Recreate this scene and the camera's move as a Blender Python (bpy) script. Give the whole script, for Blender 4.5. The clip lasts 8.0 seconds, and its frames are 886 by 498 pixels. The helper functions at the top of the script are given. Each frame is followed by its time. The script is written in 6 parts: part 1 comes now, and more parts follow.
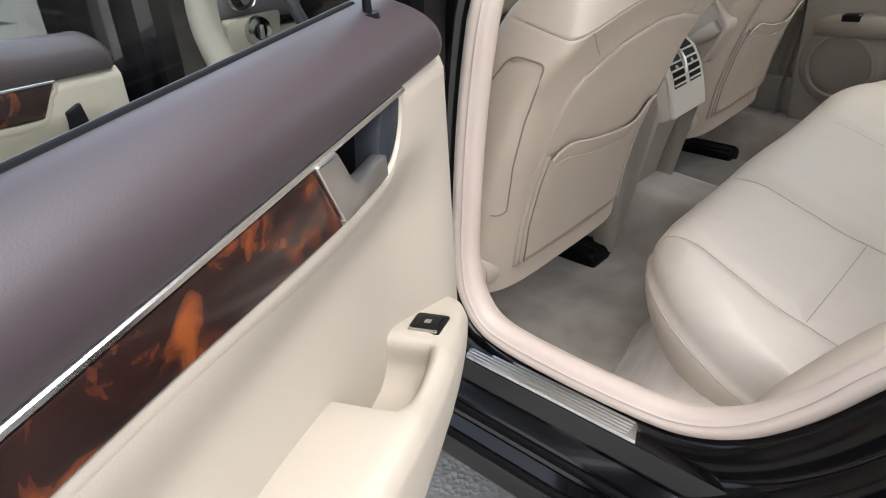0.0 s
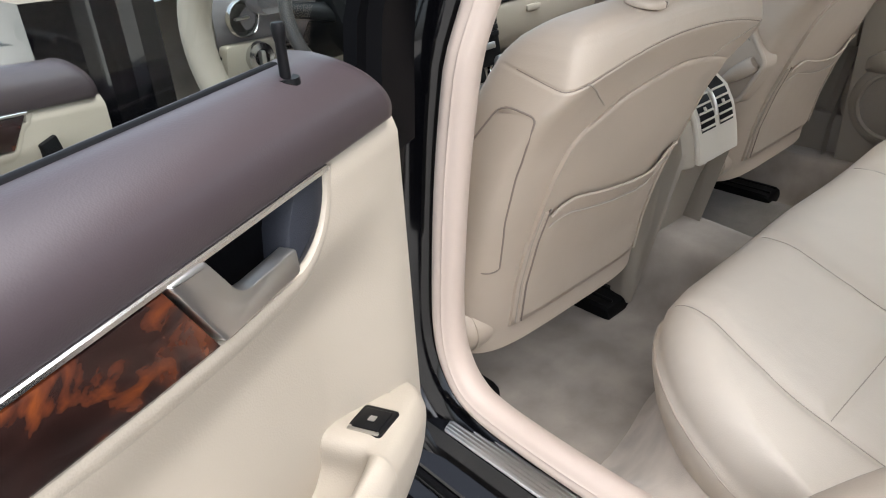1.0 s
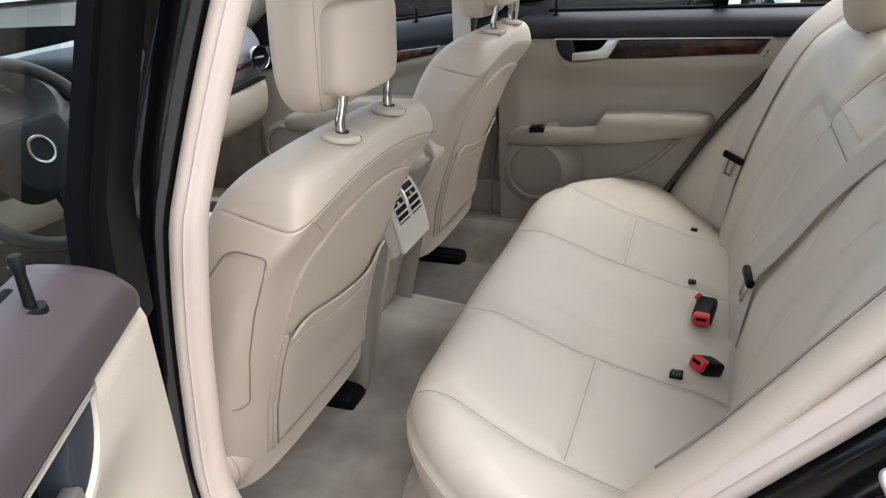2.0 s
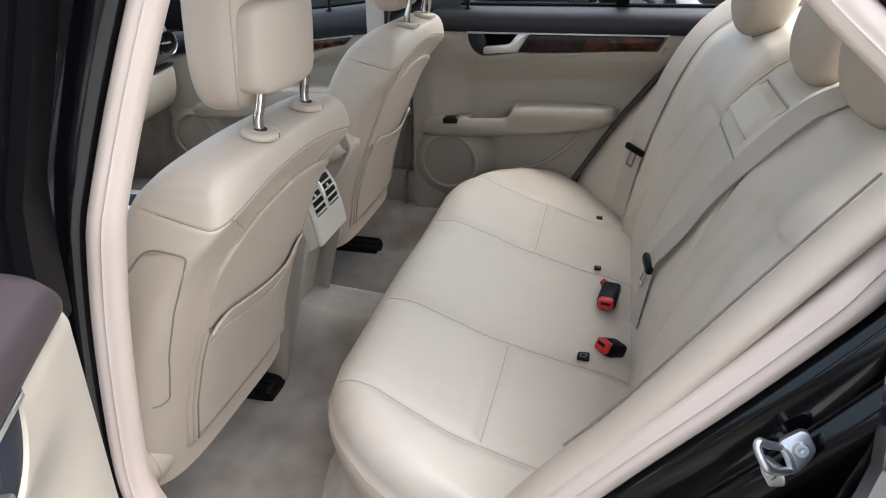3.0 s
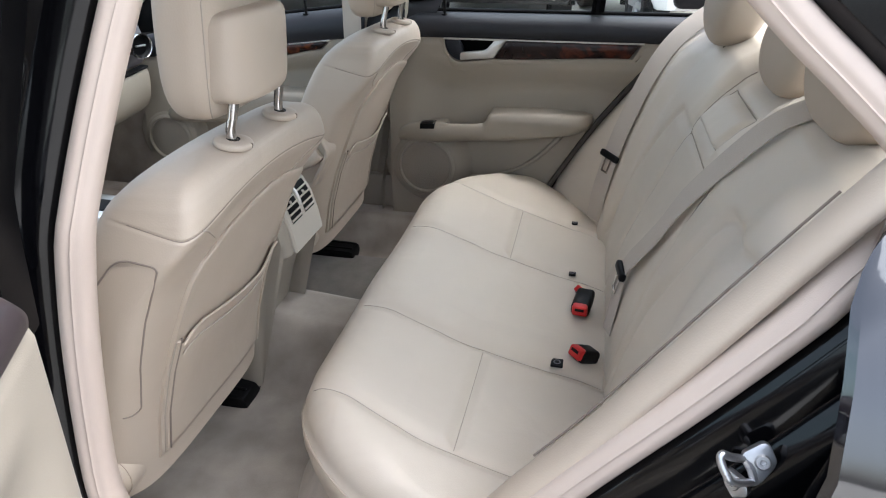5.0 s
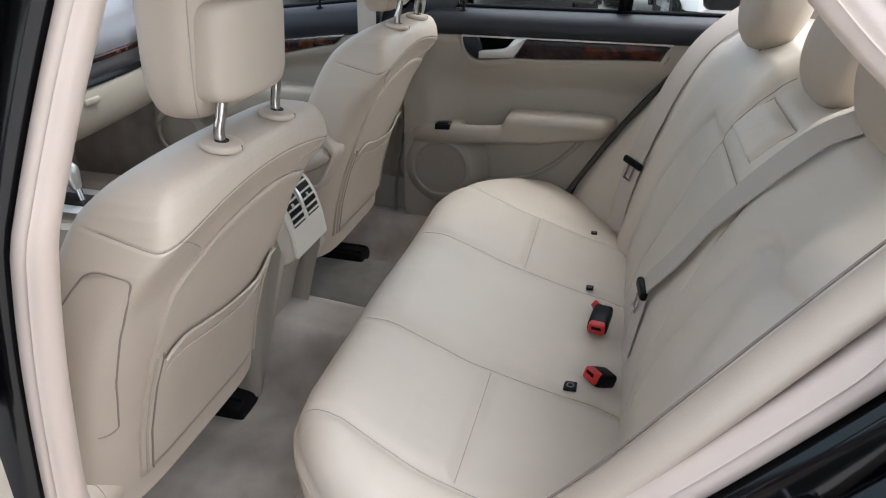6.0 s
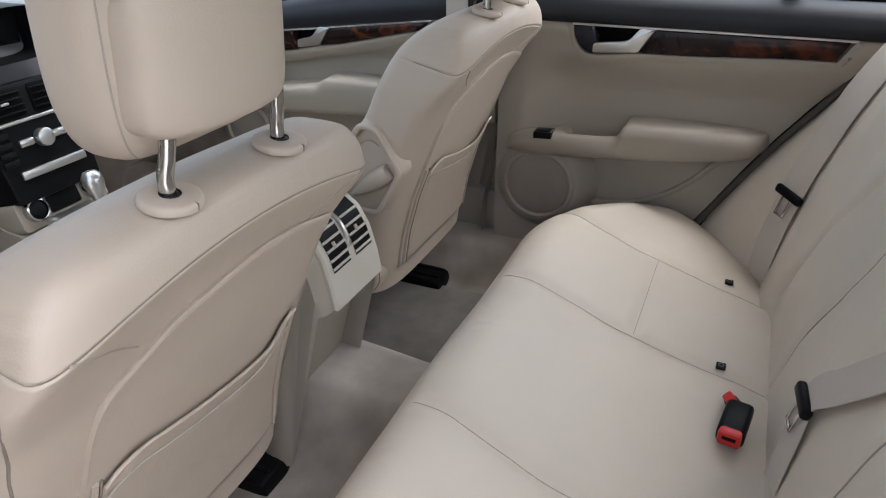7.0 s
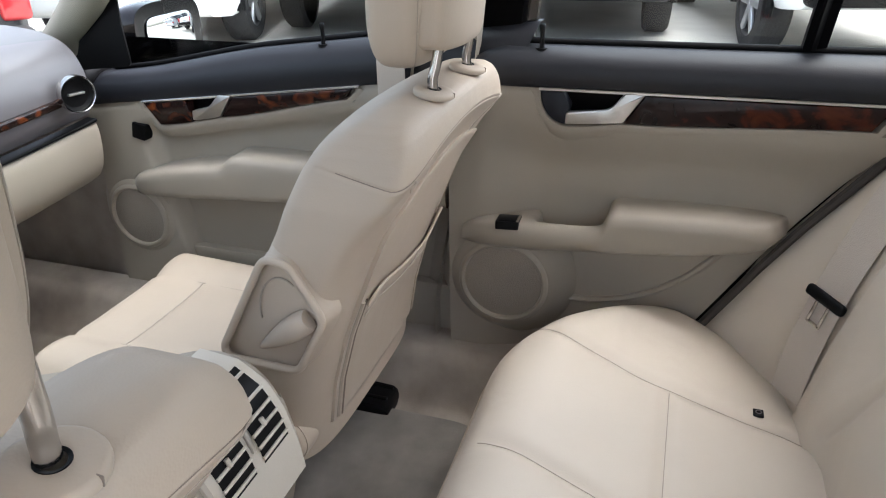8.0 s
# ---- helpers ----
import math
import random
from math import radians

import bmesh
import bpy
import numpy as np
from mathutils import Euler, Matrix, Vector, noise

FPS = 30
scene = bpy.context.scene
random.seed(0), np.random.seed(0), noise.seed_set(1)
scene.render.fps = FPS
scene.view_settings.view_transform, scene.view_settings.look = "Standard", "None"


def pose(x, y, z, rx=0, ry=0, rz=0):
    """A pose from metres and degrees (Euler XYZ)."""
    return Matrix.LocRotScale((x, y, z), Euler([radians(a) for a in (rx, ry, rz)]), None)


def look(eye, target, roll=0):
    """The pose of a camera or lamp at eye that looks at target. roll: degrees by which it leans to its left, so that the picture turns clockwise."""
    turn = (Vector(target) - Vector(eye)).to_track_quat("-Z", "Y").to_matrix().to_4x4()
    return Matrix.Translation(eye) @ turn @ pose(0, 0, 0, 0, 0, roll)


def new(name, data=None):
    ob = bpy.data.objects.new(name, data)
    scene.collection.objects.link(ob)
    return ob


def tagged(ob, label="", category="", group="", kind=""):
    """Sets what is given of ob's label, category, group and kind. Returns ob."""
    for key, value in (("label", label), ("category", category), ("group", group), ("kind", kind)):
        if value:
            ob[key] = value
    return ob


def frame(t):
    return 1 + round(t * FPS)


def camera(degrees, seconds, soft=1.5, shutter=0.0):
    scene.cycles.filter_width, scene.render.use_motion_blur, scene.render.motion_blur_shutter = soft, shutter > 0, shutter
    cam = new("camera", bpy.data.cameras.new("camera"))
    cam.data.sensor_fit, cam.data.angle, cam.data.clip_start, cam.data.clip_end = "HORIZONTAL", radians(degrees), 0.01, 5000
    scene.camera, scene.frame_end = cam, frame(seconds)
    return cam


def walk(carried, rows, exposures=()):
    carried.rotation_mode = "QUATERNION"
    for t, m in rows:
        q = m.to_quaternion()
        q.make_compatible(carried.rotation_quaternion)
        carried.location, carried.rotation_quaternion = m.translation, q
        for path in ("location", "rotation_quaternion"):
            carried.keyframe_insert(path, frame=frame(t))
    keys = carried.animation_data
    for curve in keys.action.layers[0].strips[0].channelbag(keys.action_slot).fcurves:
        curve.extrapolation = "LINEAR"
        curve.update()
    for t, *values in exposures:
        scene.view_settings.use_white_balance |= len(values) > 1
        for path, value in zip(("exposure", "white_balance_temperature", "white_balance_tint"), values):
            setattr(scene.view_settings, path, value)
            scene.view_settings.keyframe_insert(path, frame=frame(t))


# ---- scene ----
from mathutils.bvhtree import BVHTree

cam = camera(64.0, 8.0, soft=1.1)
PATH = [
    (0, (-1.187, -0.157, 1.070), (0.055, 1.062, 0.084), -3.9),
    (0.5, (-1.111, -0.148, 1.067), (0.013, 1.186, 0.091), -2.4),
    (1, (-1.056, -0.138, 1.080), (0.105, 1.178, 0.121), -3.5),
    (1.5, (-1.036, -0.120, 1.125), (0.449, 0.887, 0.240), -3.7),
    (2, (-1.088, -0.109, 1.159), (0.606, 0.554, 0.327), -3.0),
    (2.2, (-1.113, -0.102, 1.170), (0.629, 0.441, 0.351), -1.3),
    (3.5, (-1.110, -0.120, 1.186), (0.636, 0.295, 0.304), -0.3),
    (4, (-1.112, -0.123, 1.191), (0.642, 0.273, 0.314), 0.1),
    (4.5, (-1.110, -0.122, 1.193), (0.649, 0.255, 0.321), 0.3),
    (5.8, (-1.090, -0.116, 1.200), (0.657, 0.259, 0.308), 0.5),
    (6, (-1.030, -0.119, 1.183), (0.712, 0.305, 0.297), 1.2),
    (6.5, (-0.858, -0.120, 1.162), (0.819, 0.481, 0.252), 1.7),
    (7, (-0.720, -0.075, 1.147), (0.898, 0.632, 0.209), 0.1),
    (7.5, (-0.548, -0.013, 1.134), (1.097, 0.633, 0.200), -0.7),
    (8, (-0.404, 0.059, 1.157), (1.293, 0.624, 0.261), -0.8),
]
EXPOSURE = [(0, 1.93, 6300, 10), (1.0, 1.97, 6350, 10), (2.0, 2.08, 6250, 10), (3.5, 2.02, 6080, 10), (4.5, 2.01, 6080, 10), (6.0, 1.92, 6080, 10), (6.5, 1.84, 6150, 11), (7.0, 1.91, 6150, 12), (7.5, 1.99, 6150, 12), (8, 2.25, 6250, 12)]
walk(cam, [(t, look(eye, target, roll)) for t, eye, target, roll in PATH], exposures=EXPOSURE)

# ---- sky, sun, exposure ----
world = bpy.data.worlds.new("overcast_sky")
scene.world = world
world.use_nodes = True
_n = world.node_tree.nodes
_sky = _n.new("ShaderNodeTexSky")
_sky.sky_type = "NISHITA"
_sky.sun_disc = False
_sky.sun_elevation, _sky.sun_rotation = radians(66), radians(167)
_sky.air_density, _sky.dust_density, _sky.ozone_density = 1.0, 4.0, 1.0
_hsv = _n.new("ShaderNodeHueSaturation")
_hsv.inputs["Saturation"].default_value = 0.5
world.node_tree.links.new(_sky.outputs[0], _hsv.inputs["Color"])
world.node_tree.links.new(_hsv.outputs[0], _n["Background"].inputs["Color"])
_n["Background"].inputs["Strength"].default_value = 0.15
sun = new("sun", bpy.data.lights.new("sun", "SUN"))
sun.data.energy, sun.data.angle, sun.data.color = 1.15, radians(90), (0.99, 0.985, 1.0)
sun.matrix_world = look((0.5, -2.2, 5.0), (0, 0, 0))


# ---- materials ----
def mat(name, rgb, rough=0.5, metal=0.0, grain=0.0, size=0.002, blotch=0.08, blotch_size=0.25, coat=0.0, spec=0.5, sheen=0.0, soft=0.0, tint=None):
    """A plain coloured surface with large soft blotches and a fine relief."""
    m = bpy.data.materials.new(name)
    m.use_nodes = True
    nt = m.node_tree
    b = nt.nodes["Principled BSDF"]
    b.inputs["Roughness"].default_value = rough
    b.inputs["Metallic"].default_value = metal
    b.inputs["Coat Weight"].default_value = coat
    b.inputs["Coat Roughness"].default_value = 0.03
    b.inputs["Specular IOR Level"].default_value = spec
    b.inputs["Sheen Weight"].default_value = sheen
    geo = nt.nodes.new("ShaderNodeNewGeometry")
    n1 = nt.nodes.new("ShaderNodeTexNoise")
    n1.inputs["Scale"].default_value = 1.0 / blotch_size
    n1.inputs["Detail"].default_value = 4.0
    nt.links.new(geo.outputs["Position"], n1.inputs["Vector"])
    mix = nt.nodes.new("ShaderNodeMix")
    mix.data_type = "RGBA"
    other = tint or tuple(c * (1 - 2.2 * blotch) for c in rgb)
    mix.inputs[6].default_value = (*rgb, 1)
    mix.inputs[7].default_value = (*other, 1)
    ramp = nt.nodes.new("ShaderNodeMapRange")
    ramp.inputs[1].default_value, ramp.inputs[2].default_value = 0.35, 0.75
    nt.links.new(n1.outputs["Fac"], ramp.inputs[0])
    nt.links.new(ramp.outputs[0], mix.inputs[0])
    nt.links.new(mix.outputs[2], b.inputs["Base Color"])
    rr = nt.nodes.new("ShaderNodeMapRange")
    rr.inputs[3].default_value, rr.inputs[4].default_value = rough * 0.88, min(1.0, rough * 1.12)
    nt.links.new(n1.outputs["Fac"], rr.inputs[0])
    nt.links.new(rr.outputs[0], b.inputs["Roughness"])
    if grain > 0:
        tex = nt.nodes.new("ShaderNodeTexVoronoi")
        tex.inputs["Scale"].default_value = 1.0 / size
        nt.links.new(geo.outputs["Position"], tex.inputs["Vector"])
        bump = nt.nodes.new("ShaderNodeBump")
        bump.inputs["Strength"].default_value = grain
        bump.inputs["Distance"].default_value = size * 0.4
        nt.links.new(tex.outputs["Distance"], bump.inputs["Height"])
        nt.links.new(bump.outputs[0], b.inputs["Normal"])
        if soft > 0:
            n2 = nt.nodes.new("ShaderNodeTexNoise")
            n2.inputs["Scale"].default_value, n2.inputs["Detail"].default_value, n2.inputs["Distortion"].default_value = 16.0, 2.0, 0.6
            nt.links.new(geo.outputs["Position"], n2.inputs["Vector"])
            b2 = nt.nodes.new("ShaderNodeBump")
            b2.inputs["Strength"].default_value, b2.inputs["Distance"].default_value = soft, 0.004
            nt.links.new(n2.outputs["Fac"], b2.inputs["Height"])
            nt.links.new(b2.outputs[0], bump.inputs["Normal"])
    return m


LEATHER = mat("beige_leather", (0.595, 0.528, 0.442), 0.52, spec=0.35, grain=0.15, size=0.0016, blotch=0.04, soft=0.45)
# Darker, warmer copy of the leather; the front seats' shade is in its colour.
SHADED_LEATHER = mat("shaded_beige_leather", (0.440, 0.368, 0.292), 0.55, grain=0.12, size=0.002, blotch=0.04, soft=0.3)
PLASTIC = mat("beige_trim_plastic", (0.322, 0.284, 0.232), 0.55, grain=0.2, size=0.0015, blotch=0.03)
PALETRIM = mat("pale_beige_trim", (0.46, 0.405, 0.34), 0.6, grain=0.2, size=0.0015, blotch=0.05)
HEEL = mat("pale_beige_trim_carpet", (0.58, 0.51, 0.43), 0.95, grain=0.5, size=0.0012, blotch=0.12, blotch_size=0.05, spec=0.1, sheen=0.3)
SEAL = mat("beige_rubber_seal", (0.50, 0.412, 0.348), 0.6, grain=0.2, size=0.001, blotch=0.05)
CARPET = mat("beige_carpet", (0.385, 0.338, 0.290), 0.95, grain=0.5, size=0.0012, blotch=0.17, blotch_size=0.08, spec=0.1, sheen=0.3)
MATTING = mat("grey_beige_floor_mat", (0.225, 0.208, 0.188), 0.95, grain=0.5, size=0.0012, blotch=0.15, blotch_size=0.06, spec=0.1, sheen=0.2)
THREAD = mat("pale_thread", (0.46, 0.41, 0.35), 0.7, blotch=0.02)
# Brown for seat thread and joints, and for shade drawn in gaps.
SEAM_AND_SHADE = mat("brown_thread_and_gap_shade", (0.21, 0.172, 0.142), 0.8, blotch=0.02)
# Thread colour darkened to carry the shade that sits in the seams' creases.
SEAMDARK = mat("seam_thread_with_crease_shade", (0.34, 0.30, 0.25), 0.8, blotch=0.02)
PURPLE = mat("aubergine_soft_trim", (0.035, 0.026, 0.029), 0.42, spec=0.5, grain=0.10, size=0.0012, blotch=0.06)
BLACK = mat("black_plastic", (0.005, 0.005, 0.0055), 0.42, spec=0.12)
GLOSS = mat("black_car_paint", (0.002, 0.002, 0.0025), 0.12, coat=0.12, spec=0.3, blotch=0.02)
PAINTWORK = mat("polished_black_paint", (0.004, 0.004, 0.006), 0.08, coat=1.0, spec=1.0, blotch=0.02)
FRAMEBLACK = mat("black_window_frame", (0.003, 0.003, 0.0035), 0.3, spec=0.02)
RUBBER = mat("black_rubber", (0.004, 0.004, 0.0045), 0.6, spec=0.06)
CHROME = mat("chrome", (0.56, 0.55, 0.54), 0.16, metal=1.0, blotch=0.02)
SATIN = mat("satin_metal", (0.62, 0.61, 0.59), 0.32, metal=1.0, blotch=0.03)
STEEL = mat("zinc_plated_steel", (0.62, 0.62, 0.63), 0.38, metal=1.0, blotch=0.1, blotch_size=0.02)
RED = mat("red_plastic", (0.62, 0.02, 0.02), 0.4)
WEBBING = mat("beige_belt_webbing", (0.50, 0.445, 0.385), 0.7, grain=0.6, size=0.0012, blotch=0.04)
DARKDASH = mat("dark_dashboard", (0.13, 0.122, 0.13), 0.38, spec=0.6, grain=0.08, size=0.0016)
DISPLAY = mat("dark_screen", (0.01, 0.011, 0.013), 0.12, coat=1.0)
CONCRETE = mat("pale_concrete", (0.50, 0.475, 0.43), 0.9, grain=0.6, size=0.012, blotch=0.10, blotch_size=0.6)


def wood(name="polished_burl_wood", bright=(0.15, 0.038, 0.009), mid=(0.055, 0.015, 0.007)):
    m = bpy.data.materials.new(name)
    m.use_nodes = True
    nt = m.node_tree
    b = nt.nodes["Principled BSDF"]
    b.inputs["Roughness"].default_value = 0.22
    b.inputs["Coat Weight"].default_value = 0.12
    b.inputs["Specular IOR Level"].default_value = 0.3
    b.inputs["Coat Roughness"].default_value = 0.04
    co = nt.nodes.new("ShaderNodeTexCoord")
    mp = nt.nodes.new("ShaderNodeMapping")
    mp.inputs["Scale"].default_value = (19, 19, 22)
    nt.links.new(co.outputs["Object"], mp.inputs["Vector"])
    n = nt.nodes.new("ShaderNodeTexNoise")
    n.inputs["Scale"].default_value, n.inputs["Detail"].default_value, n.inputs["Distortion"].default_value = 1.0, 5.0, 1.6
    nt.links.new(mp.outputs[0], n.inputs["Vector"])
    r = nt.nodes.new("ShaderNodeValToRGB")
    stops = r.color_ramp.elements
    for p, c in ((0.30, (0.007, 0.0035, 0.003)), (0.53, (0.014, 0.006, 0.005)), (0.59, mid), (0.72, bright)):
        stops.new(p).color = (*c, 1)
    stops.remove(stops[0])
    stops.remove(stops[-1])
    nt.links.new(n.outputs["Fac"], r.inputs[0])
    nt.links.new(r.outputs[0], b.inputs["Base Color"])
    return m


WOOD = wood()
# The same burl wood with the far door's dimmer light put into its colour.
SHADED_WOOD = wood("shaded_burl_wood", (0.075, 0.020, 0.009), (0.045, 0.011, 0.006))
SHADED_WOOD.node_tree.nodes["Principled BSDF"].inputs["Specular IOR Level"].default_value = 0.15
SHADED_WOOD.node_tree.nodes["Principled BSDF"].inputs["Coat Weight"].default_value = 0.12


def glass(name, rgb=(0.97, 0.985, 0.98), mixin=0.04):
    m = bpy.data.materials.new(name)
    m.use_nodes = True
    nt = m.node_tree
    nt.nodes.remove(nt.nodes["Principled BSDF"])
    tr = nt.nodes.new("ShaderNodeBsdfTransparent")
    tr.inputs[0].default_value = (*rgb, 1)
    gl = nt.nodes.new("ShaderNodeBsdfGlossy")
    gl.inputs["Roughness"].default_value = 0.02
    mx = nt.nodes.new("ShaderNodeMixShader")
    mx.inputs[0].default_value = mixin
    nt.links.new(tr.outputs[0], mx.inputs[1])
    nt.links.new(gl.outputs[0], mx.inputs[2])
    nt.links.new(mx.outputs[0], nt.nodes["Material Output"].inputs["Surface"])
    return m


GLASS = glass("green_tinted_car_glass", (0.86, 0.925, 0.905), 0.05)


# ---- mesh helpers ----
def finish(name, bm, material, parent=None, label="", smooth=True, angle=40):
    bmesh.ops.recalc_face_normals(bm, faces=bm.faces)
    me = bpy.data.meshes.new(name)
    bm.to_mesh(me)
    bm.free()
    me.materials.append(material)
    if smooth:
        me.polygons.foreach_set("use_smooth", [True] * len(me.polygons))
        me.set_sharp_from_angle(angle=radians(angle))
    ob = new(name, me)
    if parent is not None:
        ob.parent = parent
    if label:
        ob["label"] = label
    return ob


def part(name, bm, material, parent, label="", **kw):
    return finish(name, bm, material, parent, label, **kw)


def thing(name, label, category, group="", kind="", at=(0, 0, 0), m=None):
    ob = new(name)
    ob.empty_display_size = 0.05
    ob.matrix_world = m if m is not None else Matrix.Translation(at)
    return tagged(ob, label, category, group, kind)


def loft(rows, close_u=False, close_v=False, cap=False, bm=None):
    """A skin over rows of points. close_v joins each row's ends, close_u the first and last rows."""
    bm = bm or bmesh.new()
    vs = [[bm.verts.new(p) for p in row] for row in rows]
    nr, nc = len(vs), len(vs[0])
    for i in range(nr if close_u else nr - 1):
        a, b = vs[i], vs[(i + 1) % nr]
        for j in range(nc if close_v else nc - 1):
            k = (j + 1) % nc
            bm.faces.new((a[j], a[k], b[k], b[j]))
    if cap:
        bm.faces.new(vs[0][::-1])
        bm.faces.new(vs[-1])
    return bm


def thick(bm, t):
    """Gives a skin thickness t against its normals."""
    bmesh.ops.recalc_face_normals(bm, faces=bm.faces)
    bmesh.ops.solidify(bm, geom=bm.faces[:], thickness=t)
    return bm


def spline(pts, n, closed=False):
    """n points on a smooth curve through pts (Catmull-Rom)."""
    pts = [Vector(p) for p in pts]
    k, out = len(pts), []
    spans = k if closed else k - 1
    for i in range(n):
        f = i / n * spans if closed else i / (n - 1) * spans
        a = min(int(f), spans - 1)
        u = f - a
        get = (lambda q: pts[q % k]) if closed else (lambda q: pts[min(max(q, 0), k - 1)])
        p0, p1, p2, p3 = get(a - 1), get(a), get(a + 1), get(a + 2)
        out.append(0.5 * ((2 * p1) + (p2 - p0) * u + (2 * p0 - 5 * p1 + 4 * p2 - p3) * u * u + (3 * p1 - p0 - 3 * p2 + p3) * u ** 3))
    return out


def tube(pts, r, seg=8, closed=False, bm=None, flat=1.0):
    """A round bar along pts; flat squeezes it across."""
    pts = [Vector(p) for p in pts]
    n, rows = len(pts), []
    side = None
    for i, p in enumerate(pts):
        a = pts[i - 1] if (i or closed) else p
        b = pts[(i + 1) % n] if (i < n - 1 or closed) else p
        d = (b - a).normalized()
        if side is None:
            side = d.orthogonal().normalized()
        side = (side - d * side.dot(d)).normalized()
        up = d.cross(side)
        rr = r[i] if isinstance(r, (list, tuple)) else r
        rows.append([p + rr * (math.cos(w) * side + flat * math.sin(w) * up) for w in (2 * math.pi * j / seg for j in range(seg))])
    return loft(rows, close_u=closed, close_v=True, cap=not closed, bm=bm)



def rounded(pts, r, seg=5):
    """A polygon (2D) with its corners rounded. r: one radius or one for each corner."""
    out, n = [], len(pts)
    for i in range(n):
        p, a, b = (Vector(pts[j % n]).to_2d() for j in (i, i - 1, i + 1))
        rr = r[i] if isinstance(r, (list, tuple)) else r
        da, db = (a - p), (b - p)
        rr = min(rr, da.length * 0.49, db.length * 0.49)
        pa, pb = p + da.normalized() * rr, p + db.normalized() * rr
        for k in range(seg + 1):
            u = k / seg
            out.append((1 - u) ** 2 * pa + 2 * u * (1 - u) * p + u * u * pb)
    return [tuple(q) for q in out]


def plate(outline, depth, m=None, bevel=0.002, back=0.0, bm=None, bend=None):
    """A slab with this outline in the plane x, y, from z = back to z = depth, with a rounded front edge. bend(x, y) adds to z. m places it."""
    bm = bm or bmesh.new()
    c = Vector((sum(p[0] for p in outline) / len(outline), sum(p[1] for p in outline) / len(outline)))
    n = len(outline)
    P = [Vector(p).to_2d() for p in outline]
    area = sum(P[i].x * P[(i + 1) % n].y - P[(i + 1) % n].x * P[i].y for i in range(n))
    if area < 0:
        P.reverse()

    def inset(t):
        res = []
        for i in range(n):
            e1, e2 = (P[i] - P[i - 1]), (P[(i + 1) % n] - P[i])
            e1 = e1.normalized() if e1.length > 1e-9 else Vector((0, 0))
            e2 = e2.normalized() if e2.length > 1e-9 else e1
            nn = Vector((-(e1.y + e2.y), e1.x + e2.x))
            nn = nn.normalized() if nn.length > 1e-6 else Vector((-e2.y, e2.x))
            res.append(P[i] + nn * t)
        return res
    m = m or Matrix.Identity(4)
    bend = bend or (lambda x, y: 0.0)
    rows = []
    for t, z in ((0, back), (0, depth - bevel), (bevel * 0.3, depth - bevel * 0.3), (bevel, depth)):
        rows.append([m @ Vector((q.x, q.y, z + bend(q.x, q.y))) for q in inset(t)])
    vs = [[bm.verts.new(p) for p in row] for row in rows]
    for a, b in zip(vs, vs[1:]):
        for j in range(n):
            bm.faces.new((a[j], a[(j + 1) % n], b[(j + 1) % n], b[j]))
    bm.faces.new(vs[-1])
    bm.faces.new(vs[0][::-1])
    return bm


def box(cx, cy, cz, sx, sy, sz, bevel=0.004, m=None, seg=2, bm=None):
    """A block with rounded edges, by its middle and its sizes."""
    b2 = bmesh.new()
    bmesh.ops.create_cube(b2, size=1.0)
    for v in b2.verts:
        v.co = Vector((cx + v.co.x * sx, cy + v.co.y * sy, cz + v.co.z * sz))
    if bevel > 0:
        bmesh.ops.bevel(b2, geom=b2.edges[:], offset=min(bevel, 0.49 * min(sx, sy, sz)), segments=seg, profile=0.5, affect="EDGES")
    if m is not None:
        bmesh.ops.transform(b2, matrix=m, verts=b2.verts)
    if bm is None:
        return b2
    me = bpy.data.meshes.new("tmp")
    b2.to_mesh(me)
    b2.free()
    bm.from_mesh(me)
    bpy.data.meshes.remove(me)
    return bm


def disc(r, depth, m, seg=32, bevel=0.002, hole=0.0):
    """A round plate along the z of m."""
    prof = [(hole, 0.0), (r, 0.0), (r, depth - bevel), (r - bevel * 0.3, depth - bevel * 0.3), (r - bevel, depth), (hole, depth)]
    rows = []
    for k in range(seg):
        w = 2 * math.pi * k / seg
        rows.append([m @ Vector((q[0] * math.cos(w), q[0] * math.sin(w), q[1])) for q in prof])
    bm = loft(rows, close_u=True, close_v=hole > 0)
    bmesh.ops.remove_doubles(bm, verts=bm.verts, dist=1e-6)
    return bm


def lathe(profile, m, seg=32):
    """A turned body: profile of (radius, height) about the z of m."""
    rows = [[m @ Vector((q[0] * math.cos(w), q[0] * math.sin(w), q[1])) for q in profile] for w in (2 * math.pi * k / seg for k in range(seg))]
    bm = loft(rows, close_u=True)
    bmesh.ops.remove_doubles(bm, verts=bm.verts, dist=1e-6)
    return bm


def interp(table, x):
    """A straight-line table look-up."""
    return float(np.interp(x, [a for a, _ in table], [b for _, b in table]))


def bell(d, w):
    return math.exp(-(d / w) ** 2)


def frame_of(o, ux, uy):
    """A pose with its origin at o, its x along ux and its y near uy."""
    x = Vector(ux).normalized()
    z = x.cross(Vector(uy)).normalized()
    y = z.cross(x)
    return Matrix(((x.x, y.x, z.x, o[0]), (x.y, y.y, z.y, o[1]), (x.z, y.z, z.z, o[2]), (0, 0, 0, 1)))


# ---- ground ----
ground = finish("ground", loft([[(-300, -300, 0), (300, -300, 0)], [(-300, 300, 0), (300, 300, 0)]]), CONCRETE)
tagged(ground, "pale worn concrete of an open car park", "ground", kind="structure")

# ---- car floor ----
FLOOR = 0.33


def smooth(e0, e1, x):
    u = min(1.0, max(0.0, (x - e0) / (e1 - e0)))
    return u * u * (3 - 2 * u)


